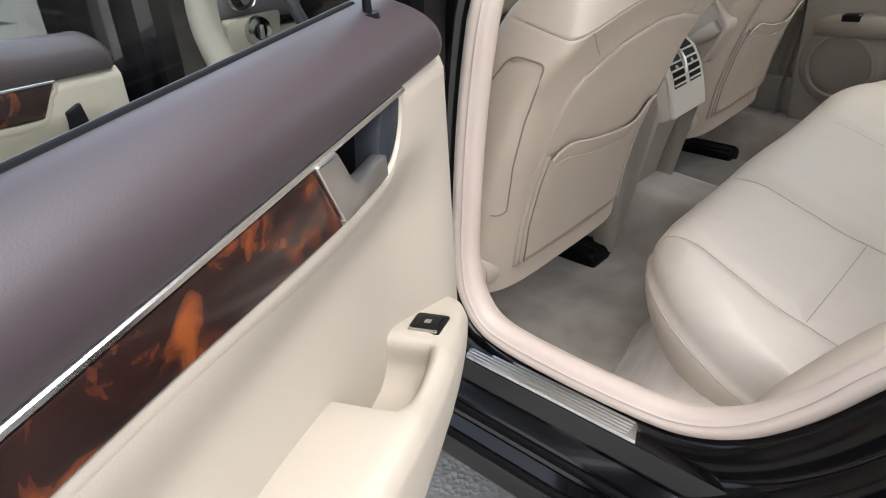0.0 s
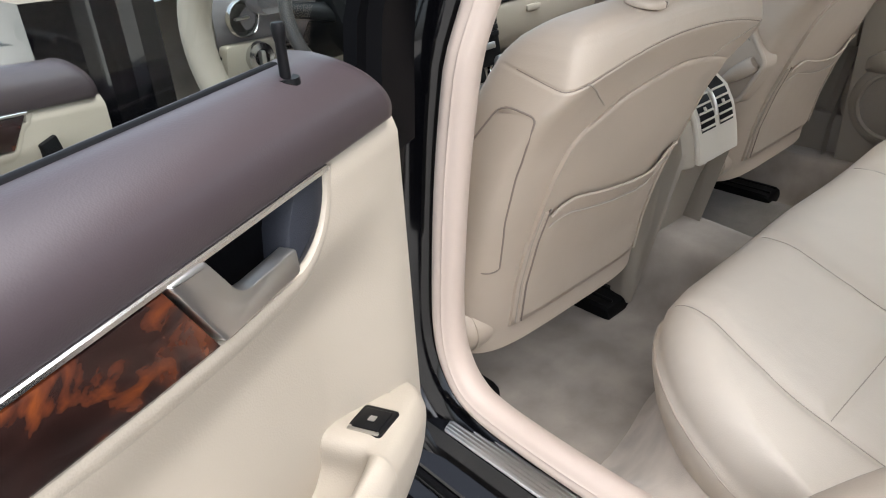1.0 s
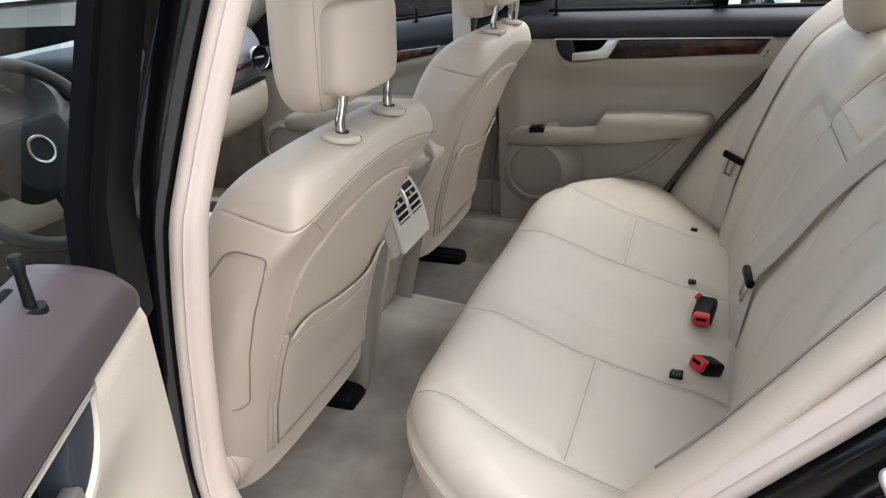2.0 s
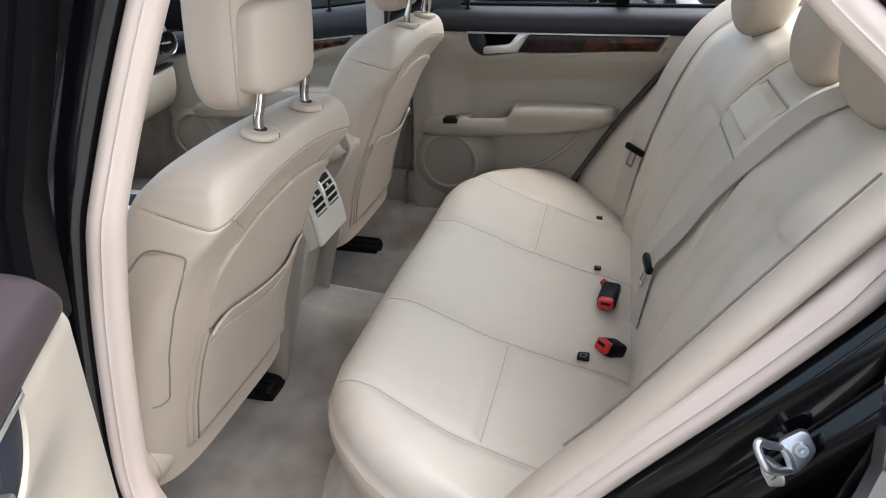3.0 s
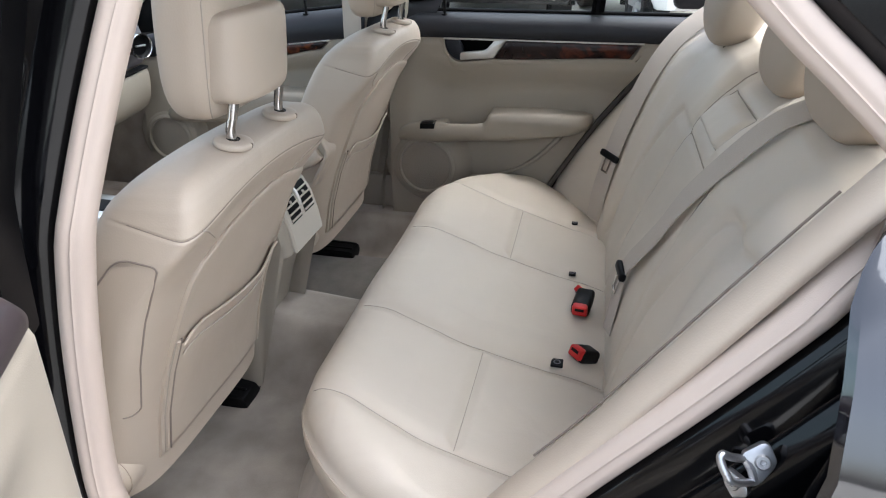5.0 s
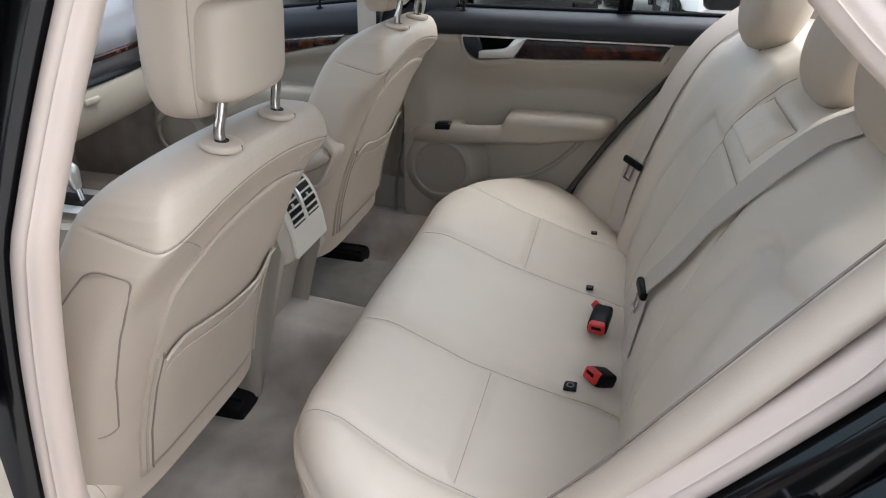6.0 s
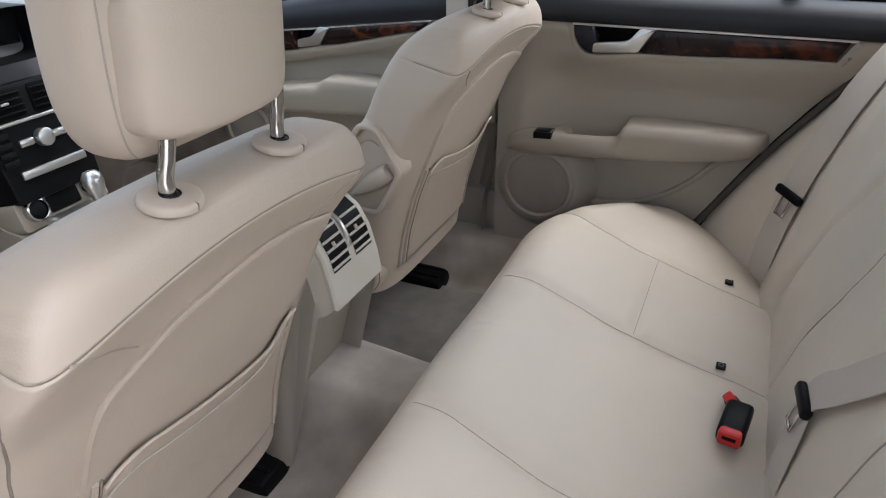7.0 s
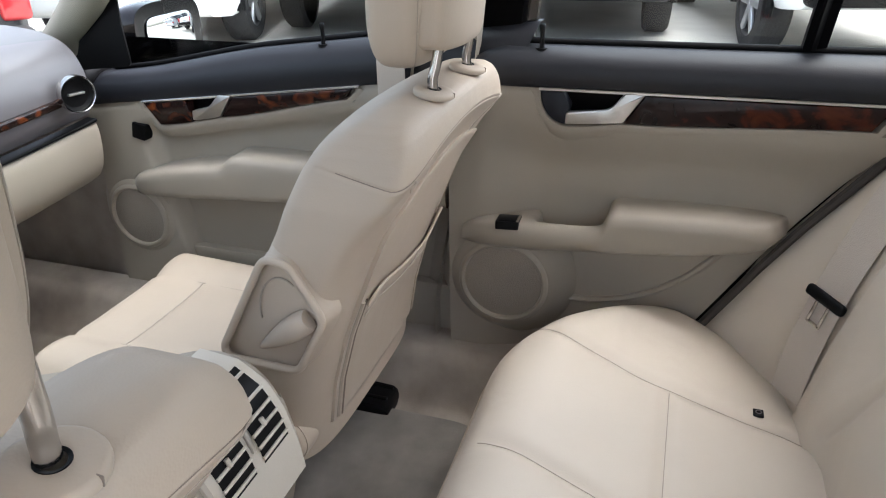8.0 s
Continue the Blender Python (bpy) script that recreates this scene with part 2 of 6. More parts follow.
def floor_z(x, y):
    hump = smooth(-0.085, 0.015, x) * (1 - smooth(0.125, 0.165, x))
    z = FLOOR + 0.125 * hump * (0.85 + 0.15 * smooth(0.2, 0.5, y))
    z += 0.10 * smooth(0.54, 0.60, abs(x))
    return z


xs = np.linspace(-0.57, 0.66, 124)
ys = np.linspace(-0.9, 1.75, 134)
floor = finish("floor", loft([[(x, y, floor_z(x, y)) for x in xs] for y in ys]), CARPET)
tagged(floor, "beige carpeted car floor with a raised centre tunnel", "floor", kind="structure")


def floor_mat(x0, x1, y0, y1, label):
    bm = bmesh.new()
    out = rounded([(x0, y0), (x1, y0), (x1, y1), (x0, y1)], (0.09, 0.09, 0.02, 0.02), 8)
    plate(out, FLOOR + 0.009, back=FLOOR + 0.001, bevel=0.004, bm=bm)
    return tagged(finish("floor_mat", bm, MATTING), label, "floor mat", group="floor mats")


floor_mat(0.19, 0.52, 0.27, 0.62, "grey-beige carpet floor mat in the far rear footwell")

# ---- door opening: seal, sill, painted jamb ----
OPENING = [(0.325, 0.515), (0.360, 0.545), (0.373, 0.60), (0.366, 0.70), (0.350, 0.82), (0.325, 0.94), (0.293, 1.06), (0.255, 1.17), (0.20, 1.28), (0.13, 1.345),
           (0.0, 1.355), (-0.10, 1.30), (-0.17, 1.205), (-0.24, 1.13), (-0.295, 1.082), (-0.335, 1.045), (-0.352, 1.015), (-0.340, 0.985), (-0.315, 0.955), (-0.275, 0.900),
           (-0.22, 0.828), (-0.15, 0.742), (-0.092, 0.667), (-0.045, 0.600), (0.005, 0.548), (0.06, 0.517), (0.12, 0.507), (0.23, 0.506)]


def lean(z):
    """How far the side leans in towards the roof."""
    return 0.26 * max(0.0, z - 0.92)


def opening_loop(grow, x, sign=-1, n=160):
    """The door opening's outline, grown outwards by grow, on the plane x."""
    base = spline([(p[0], p[1], 0) for p in OPENING], n, True)
    out = []
    for i, p in enumerate(base):
        d = (base[(i + 1) % n] - base[i - 1]).normalized()
        q = p + Vector((d.y, -d.x, 0)) * (-grow)
        out.append(Vector((sign * (abs(x) - lean(q.y)), q.x, q.y)))
    return out


_test = opening_loop(0.05, 0.6)
GROW = 1.0 if max(p.z for p in _test) > max(p.z for p in opening_loop(0.0, 0.6)) else -1.0


def ring(rows, material, name, parent=None, label="", fine=0):
    """A band round the opening: rows of (grow, x)."""
    if fine:
        rows = [(p.x, p.y) for p in spline([(g, x, 0) for g, x in rows], fine)]
    loops = [opening_loop(GROW * g, x) for g, x in rows]
    for loop in loops:
        for p in loop:
            if p.y > 0.28 and p.z > 0.5:
                p.x = max(p.x, -(0.655 - lean(p.z)))
                p.y = min(p.y, 0.36 + 0.22 * (1.10 - p.z) + 0.8 * max(0.0, 0.80 - p.z))
    return finish(name, loft(loops, close_v=True), material, parent, label)


body = thing("car_body", "black saloon car body, beige inside, its left doors open", "car body", kind="structure")
ring([(0.002, 0.575), (-0.006, 0.585), (-0.011, 0.597), (-0.009, 0.608), (-0.002, 0.614), (-0.0005, 0.6155), (0.001, 0.614), (0.008, 0.617), (0.016, 0.614), (0.020, 0.605), (0.020, 0.59)], SEAL, "door_seal", body, "beige rubber door seal round the opening", fine=40)
ring([(0.018, 0.60), (0.022, 0.612), (0.03, 0.622), (0.055, 0.628), (0.06, 0.640), (0.075, 0.648), (0.085, 0.653), (0.11, 0.655)], GLOSS, "painted_jamb", body, "glossy black painted door jamb")
ring([(0.004, 0.578), (0.010, 0.570), (0.035, 0.560), (0.060, 0.545), (0.07, 0.53)], PALETRIM, "inner_trim", body, "beige plastic trim inside the opening")

# sill: plate, painted steps
bm = bmesh.new()
plate(rounded([(0.115, 0.0), (0.362, 0.0), (0.352, 0.030), (0.102, 0.030)], 0.003, 2), 0.004, frame_of((-0.610, 0, 0.480), (0, 1, 0), (-1, 0, 0)), bevel=0.0015, bm=bm)
finish("sill_plate", bm, SATIN, body, "brushed metal sill plate with fine ribs")
for k in range(5):
    finish("sill_rib", tube([(-0.614 - 0.0052 * k, 0.116, 0.4842), (-0.614 - 0.0052 * k, 0.352, 0.4842)], 0.0014, 6), SATIN, body)
bm = loft([[(x, y, z) for x, z in ((-0.575, 0.481), (-0.641, 0.479), (-0.647, 0.445), (-0.668, 0.438), (-0.676, 0.415), (-0.694, 0.409), (-0.701, 0.388), (-0.703, 0.365), (-0.66, 0.335), (-0.60, 0.30), (-0.57, 0.24), (-0.5, 0.2))] for y in np.linspace(-0.25, 1.6, 40)])
finish("sill", bm, GLOSS, body, "glossy black stepped door sill")
for xx, zz in ((-0.672, 0.424), (-0.698, 0.400)):
    finish("sill_seal", tube([(xx, y, zz + 0.003) for y in np.linspace(-0.2, 1.5, 20)], 0.006, 8), RUBBER, body)

# striker on the jamb
st = thing("door_striker", "zinc-plated steel door striker bolted to the black jamb", "door striker", at=(-0.652, -0.264, 0.806))
SM = frame_of((0, 0, 0), (-0.2, -0.93, 0.29), (0.38, 0.25, 0.89))
for out_, mm in (([(-0.004, 0.013), (0.004, 0.017), (0.012, 0.021), (0.017, 0.019), (0.021, 0.006), (0.018, 0.0), (0.008, -0.0105), (0.003, -0.0105)], SM @ Euler((0, radians(14), 0)).to_matrix().to_4x4()),
                 ([(-0.016, -0.001), (-0.004, -0.009), (-0.001, -0.015), (-0.002, -0.022), (-0.014, -0.0245), (-0.020, -0.011)], SM @ Euler((0, radians(-14), 0)).to_matrix().to_4x4())):
    part("striker_plate", plate(rounded(out_, 0.003), 0.003, mm, bevel=0.001, back=-0.004), STEEL, st)
part("striker_bridge", tube([SM @ Vector(p) for p in ((-0.003, 0.011, 0.0), (0.002, 0.001, 0.001), (0.004, -0.011, 0.0))], 0.0035, 8), STEEL, st)
part("striker_loop", tube([SM @ Vector(p) for p in spline([(-0.002, 0.008, 0.0), (-0.010, 0.013, 0.012), (-0.015, 0.017, 0.018), (-0.0165, 0.012, 0.020), (-0.012, -0.001, 0.020), (-0.007, -0.006, 0.014), (0.003, -0.010, 0.0)], 34)], 0.0032, 10), STEEL, st)
for u, v, k in ((0.0105, 0.006, 14), (-0.0125, -0.012, -14)):
    mm = SM @ Euler((0, radians(k), 0)).to_matrix().to_4x4() @ Matrix.Translation((u, v, 0.003))
    part("screw", lathe([(0.0, 0.0002), (0.002, 0.0006), (0.0025, 0.0018), (0.005, 0.0018), (0.0062, 0.0)], mm, 20), STEEL, st)

# ---- rear bench ----
BX, BH = 0.02, 0.625
CUSH = [(-0.26, 0.455), (-0.205, 0.482), (-0.15, 0.500), (-0.10, 0.512), (0.0, 0.543), (0.08, 0.560), (0.16, 0.566), (0.30, 0.560)]


NEAR_FRONT = [(-0.61, -0.25), (-0.56, -0.20), (-0.535, -0.12), (-0.522, -0.05), (-0.514, 0.0), (-0.503, 0.055), (-0.490, 0.092), (-0.470, 0.129), (-0.445, 0.162), (-0.415, 0.191), (-0.380, 0.216), (-0.340, 0.234), (-0.290, 0.242), (-0.20, 0.245)]


def bench_front(x):
    if x < -0.2:
        return interp(NEAR_FRONT, x)
    d = abs(x - BX)
    return 0.246 - 0.006 * abs(x) if d < 0.34 else 0.244 - 0.20 * ((d - 0.34) / (BH - 0.34)) ** 2.1


SEAMS = ((-0.408, 0.012), (-0.156, 0.013), (0.180, 0.013), (0.424, 0.012))


def seam_x(x0, y):
    """The stitched lines of the cushion run aslant towards the front."""
    out = 1 if abs(x0) > 0.3 else 0
    return x0 + 0.040 * smooth(0.0, 0.24, y) + 0.012 * smooth(0.0, -0.18, y) + 0.02 * out * smooth(0.05, 0.24, y)


def cush_z(x, y):
    d = bench_front(x) - y
    z = interp(CUSH, y)
    z += 0.012 * smooth(0.45, 0.6, x) * smooth(-0.12, 0.06, y) - 0.035 * smooth(0.4, 0.62, x) * smooth(-0.02, -0.2, y)
    z += 0.010 * smooth(0.10, 0.2, abs(x)) * bell(abs(x) - 0.44, 0.16) * smooth(-0.2, 0.1, y) + 0.006 * bell(x, 0.12)
    side = (BH - abs(x - BX))
    for dd, r in ((d, 0.075), (side, 0.06 if x < 0 else 0.03)):
        if dd < r:
            q = max(0.0, r - dd)
            z -= 0.85 * (r - math.sqrt(max(0.0, r * r - q * q)))
    g = 0.0
    for sx, w in SEAMS:
        g = max(g, bell(x - seam_x(sx, y), w))
    if SEAMS[0][0] < x < SEAMS[1][0] or SEAMS[2][0] < x < SEAMS[3][0]:
        g = max(g, 0.9 * bell(y - 0.002, 0.010))
    z -= 0.0080 * g * smooth(0.01, 0.06, d)
    for sx, w in SEAMS[1:3]:
        z += 0.0035 * bell(x - seam_x(sx, y) + math.copysign(0.045, sx), 0.03) * smooth(0.02, 0.1, d)
    z += 0.022 * smooth(0.02, 0.25, y)
    z += 0.004 * math.sin(x * 9.0) * math.sin(y * 13.0) * 0.35
    return z


BENCH = Vector((0.0, 0.012, 0.007))
bench = thing("rear_bench", "beige leather rear bench with a stitched cushion and reclined backrest", "car seat", at=BENCH)
nx, ny = 400, 140
rows = []
for i in range(nx + 1):
    x = BX - BH + 2 * BH * i / nx
    yf = bench_front(x)
    row = []
    for j in range(ny + 1):
        u = j / ny
        y = -0.26 + (yf + 0.26) * (1 - (1 - u) ** 1.25)
        row.append((x, y, cush_z(x, y)))
    z0 = row[-1][2]
    for k, (dy, f) in enumerate(((0.004, 0.06), (0.007, 0.16), (0.006, 0.4), (0.0, 0.7), (-0.012, 1.0))):
        row.append((BX + (x - BX) * (1 + dy * 0.4), yf + dy, z0 + (0.325 + 0.115 * smooth(-0.16, -0.26, x) - z0) * f))
    rows.append(row)
lo = [(rows[0][j][0], rows[0][j][1], 0.33) for j in range(len(rows[0]))]
hi = [(rows[-1][j][0], rows[-1][j][1], 0.33) for j in range(len(rows[0]))]
part("cushion", loft([lo] + rows + [hi]), LEATHER, bench, "beige leather seat cushion with stitched seams", angle=70)
def seam_on_cushion(pts, n=40):
    return tube([(p.x, p.y, cush_z(p.x, p.y) + 0.0004) for p in spline([(a, b, 0) for a, b in pts], n)], 0.0006, 5)


for sx, _w in SEAMS:
    part("seam", seam_on_cushion([(seam_x(sx, y), y) for y in np.linspace(-0.19, 0.215, 14)], 60), SEAMDARK, bench)
for x0, x1 in ((SEAMS[0][0], SEAMS[1][0]), (SEAMS[2][0], SEAMS[3][0])):
    part("seam", seam_on_cushion([(x, 0.002) for x in np.linspace(x0 + 0.006, x1 - 0.006, 8)]), SEAMDARK, bench)
pip = [(x, bench_front(x) + 0.006, cush_z(x, bench_front(x)) - 0.010) for x in list(np.linspace(-0.522, -0.46, 30)) + list(np.linspace(-0.455, BX + BH - 0.004, 80))]
part("piping", tube(pip, 0.0020, 6), SHADED_LEATHER, bench)

BACK = [(0.44, -0.185), (0.50, -0.195), (0.60, -0.215), (0.70, -0.240), (0.80, -0.275), (0.87, -0.305), (0.92, -0.335), (0.955, -0.365), (0.975, -0.40), (0.978, -0.45)]
BZ = [a for a, _ in BACK]
BLEN = [0.0]
for a, b in zip(BACK, BACK[1:]):
    BLEN.append(BLEN[-1] + math.hypot(b[0] - a[0], b[1] - a[1]))


def off_line(x, s, line):
    """Distance from a point on the backrest's face to a crease."""
    best = 9.0
    for (a, b), (c, d) in zip(line, line[1:]):
        q = (c - a) ** 2 + (d - b) ** 2
        u = min(1.0, max(0.0, ((x - a) * (c - a) + (s - b) * (d - b)) / q))
        best = min(best, math.hypot(x - a - u * (c - a), s - b - u * (d - b)))
    return best


# creases of the backrest: line of (x, metres up the face), width, depth
NEAR_PANEL = [(-0.190, 0.12), (-0.212, 0.217), (-0.257, 0.340), (-0.289, 0.425), (-0.305, 0.437), (-0.345, 0.438), (-0.419, 0.448), (-0.50, 0.462)]
FAR_PANEL = [(0.42, 0.08), (0.355, 0.233), (0.252, 0.415), (0.240, 0.424), (0.139, 0.413)]
FAR_SEAM = [(0.205, 0.04), (0.186, 0.155), (0.150, 0.25), (0.141, 0.30), (0.139, 0.413), (0.142, 0.57)]
NEAR_SEAM = [(-0.150, 0.04), (-0.165, 0.35), (-0.190, 0.50), (-0.215, 0.56)]
PAD_LINE = [(-0.049, 0.443), (0.129, 0.443), (0.131, 0.530), (-0.047, 0.530), (-0.049, 0.443)]
PAD_BAND = [(-0.10, 0.411), (0.139, 0.413)]
BACK_CREASES = ((NEAR_PANEL, 0.013, 2.2), (FAR_PANEL, 0.010, 1.4), (FAR_SEAM, 0.006, 0.8), (NEAR_SEAM, 0.006, 0.8), (PAD_LINE, 0.005, 0.9), (PAD_BAND, 0.005, 0.8),
                ([(0.515, 0.0), (0.52, 0.7)], 0.008, 0.9), ([(-0.475, 0.0), (-0.48, 0.7)], 0.008, 0.9))


def back_point(x, s, out=0.0):
    """A point on the backrest: x across, s metres up its face."""
    z = float(np.interp(s, BLEN, BZ))
    y = float(np.interp(s, BLEN, [b for _, b in BACK]))
    ax = abs(x)
    mid = 1 - smooth(0.10, 0.16, ax)
    z -= 0.030 * mid * smooth(0.42, 0.56, s)
    y -= 0.008 * mid * smooth(0.1, 0.5, s)
    bol = smooth(0.36, 0.44, ax)
    y += 0.022 * bol * (1 - smooth(0.48, 0.56, s))
    wing = smooth(0.53, 0.648, ax)
    yw = float(np.interp(z, [0.44, 0.50, 0.65, 0.856, 0.95, 1.0], [-0.02, -0.03, -0.10, -0.245, -0.32, -0.40]) - 0.012 * (x > 0))
    y += (yw - y) * wing
    pad = bell(ax - 0.29, 0.10)
    y += 0.010 * pad * smooth(0.05, 0.15, s) * (1 - smooth(0.42, 0.52, s))
    g = 0.0
    for line, w, k in BACK_CREASES:
        g = max(g, k * bell(off_line(x + BX, s, line), w))
    y -= 0.0065 * g
    inn = smooth(0.088, 0.074, abs(x - 0.022)) * smooth(0.440, 0.456, s) * smooth(0.534, 0.518, s)
    y += 0.007 * inn
    return Vector((x + BX, y + out, z + out * 0.35))


rows = [[back_point(x, s) for s in np.linspace(0, BLEN[-1] - 0.002, 130)] for x in np.linspace(-0.60, 0.645, 300)]
rows = [[(r[0].x, r[0].y - 0.02, 0.40)] + r + [(r[-1].x, -0.56, r[-1].z - 0.012)] for r in rows]
part("backrest", loft(rows), LEATHER, bench, "beige leather backrest with stitched panels", angle=70)


def seam_on_back(pts, n=36):
    return tube([back_point(p.x - BX, p.y, 0.0008) for p in spline([(a, b, 0) for a, b in pts], n)], 0.0010, 5)


for line in (FAR_SEAM, NEAR_SEAM, PAD_BAND):
    part("seam", seam_on_back(line, 50), SEAMDARK, bench)
for a, b in zip(PAD_LINE, PAD_LINE[1:]):
    part("seam", seam_on_back([a, ((a[0] + b[0]) / 2, (a[1] + b[1]) / 2), b], 16), SEAMDARK, bench)


def rear_headrest(x, w, d, h, y, z, label):
    hr = thing("rear_headrest", label, "headrest", group="rear headrests", at=(x, y, z))
    rows = []
    for k in range(21):
        u = k / 20
        a = math.sin(math.pi * min(1, max(0.0, u))) ** 0.32 if 0 < u < 1 else 0.02
        rows.append([(w * a * math.copysign(abs(math.cos(t)) ** 0.5, math.cos(t)), -0.10 * u * 0.3 + d * a * math.copysign(abs(math.sin(t)) ** 0.6, math.sin(t)), h * u) for t in (2 * math.pi * j / 36 for j in range(36))])
    part("pad", loft(rows, close_v=True, cap=True), SHADED_LEATHER, hr)
    for sx in (-0.05, 0.05):
        part("post", tube([(sx, 0, -0.03), (sx, 0, 0.03)], 0.006, 10), CHROME, hr)
    return hr


rear_headrest(0.035, 0.118, 0.042, 0.155, -0.408, 0.934, "small beige leather middle headrest on the rear bench")
rear_headrest(0.375, 0.125, 0.050, 0.19, -0.365, 0.945, "beige leather headrest on the rear bench")
rear_headrest(-0.275, 0.125, 0.045, 0.18, -0.402, 0.960, "beige leather headrest on the rear bench")

# side bolster between the bench and the opening, both sides
def side_bolster(sign):
    pts = spline([(-0.36, 1.02), (-0.30, 0.935), (-0.235, 0.84), (-0.165, 0.738), (-0.10, 0.655), (-0.055, 0.588), (-0.020, 0.528), (0.005, 0.470)], 30)
    rows = []
    for i, p in enumerate(pts):
        k = 1 - smooth(22, 29, i) * 0.6
        row = []
        for a in np.linspace(-0.2, 1.15, 12):
            ang = math.pi * a
            h = 0.009 + 0.013 * k * math.sin(ang)
            row.append((sign * (0.580 + 0.024 * math.cos(ang)), p[0] + 0.82 * h, p[1] + 0.57 * h))
        rows.append(row)
    return rows


bolster = side_bolster(-1)
part("side_bolster", loft(bolster), SHADED_LEATHER, bench, "rounded beige side bolster")
# Added dark tube that paints the shade between backrest and bolster.
part("bolster_gap_shade", tube([Vector(r[-4]) + Vector((0.0045, 0.0005, 0.0005)) for r in bolster[2:16]], 0.0012, 6), SEAM_AND_SHADE, bench, "dark strip drawn as the shade beside the side bolster")

# ---- front seats ----
SEAT_REAR = [(0.40, 0.425), (0.50, 0.42), (0.58, 0.408), (0.65, 0.389), (0.72, 0.363), (0.79, 0.335), (0.85, 0.301), (0.872, 0.284), (0.884, 0.2755), (0.8865, 0.2745), (0.890, 0.2740), (0.902, 0.2746), (0.914, 0.2758), (0.922, 0.2774), (0.928, 0.2796), (0.932, 0.2822), (0.935, 0.2858), (0.9375, 0.2905), (0.9395, 0.2970), (0.9415, 0.306), (0.943, 0.314), (0.9435, 0.320)]
SEAT_FRONT = [(0.40, 0.66), (0.55, 0.59), (0.70, 0.51), (0.82, 0.445), (0.885, 0.408), (0.905, 0.393), (0.92, 0.377), (0.933, 0.356), (0.9405, 0.340), (0.9435, 0.326)]
SEAT_HALF = [(0.40, 0.19), (0.50, 0.203), (0.70, 0.213), (0.80, 0.213), (0.86, 0.209), (0.8865, 0.203), (0.90, 0.199), (0.912, 0.194), (0.922, 0.187), (0.930, 0.177), (0.936, 0.163), (0.940, 0.14), (0.9435, 0.09)]


def seat_arch(xo, z):
    """The rear edge of the cap is arched across the seat."""
    a = 0.019 - 0.022 * (min(abs(xo), 0.2) / 0.18) ** 2
    return a * (smooth(0.74, 0.8865, z) if z < 0.8865 else 1 - (z - 0.8865) / 0.057)


def seat_pow(z):
    """How square the seat is at the level z."""
    return 4.5 + 4.0 * smooth(0.80, 0.8865, z) - 3.0 * smooth(0.90, 0.938, z)


def seat_rear(xo, z, out=0.0):
    """A point on the seat's rear face, xo from its middle."""
    yr, yf, w = interp(SEAT_REAR, z), interp(SEAT_FRONT, z), interp(SEAT_HALF, z)
    u = min(0.999, abs(xo) / w)
    t = (yf - yr) / 2
    return Vector((xo, yr + t - t * (1 - u ** seat_pow(z)) ** (1 / seat_pow(z)) - out, z + out * 0.2 + seat_arch(xo, z)))


def seat_round(a, z, out=0.0):
    """A point round the seat's back at the angle a and level z."""
    yr, yf, w = interp(SEAT_REAR, z), interp(SEAT_FRONT, z), interp(SEAT_HALF, z)
    yc, t = (yr + yf) / 2, (yf - yr) / 2
    c, s = math.cos(a), math.sin(a)
    p = seat_pow(z)
    q = (abs(c) ** p + abs(s) ** p) ** (-1 / p)
    g = out - 0.0014 * bell(z - seam_level(yc + t * s * q), 0.0016) * (s < 0.55)
    x = (w + g) * c * q
    return Vector((x, yc + (t + g) * s * q, z + seat_arch(x, z)))


def seam_level(y):
    return 0.8868 + 0.17 * max(0.0, min(0.09, y - 0.292))


def seat_shell(bm=None):
    zs = list(np.linspace(0.475, 0.86, 52)) + list(np.linspace(0.863, 0.91, 48)) + list(np.linspace(0.9115, 0.9435, 26))
    return loft([[seat_round(2 * math.pi * j / 120, z) for j in range(120)] for z in zs], close_v=True, cap=True, bm=bm)


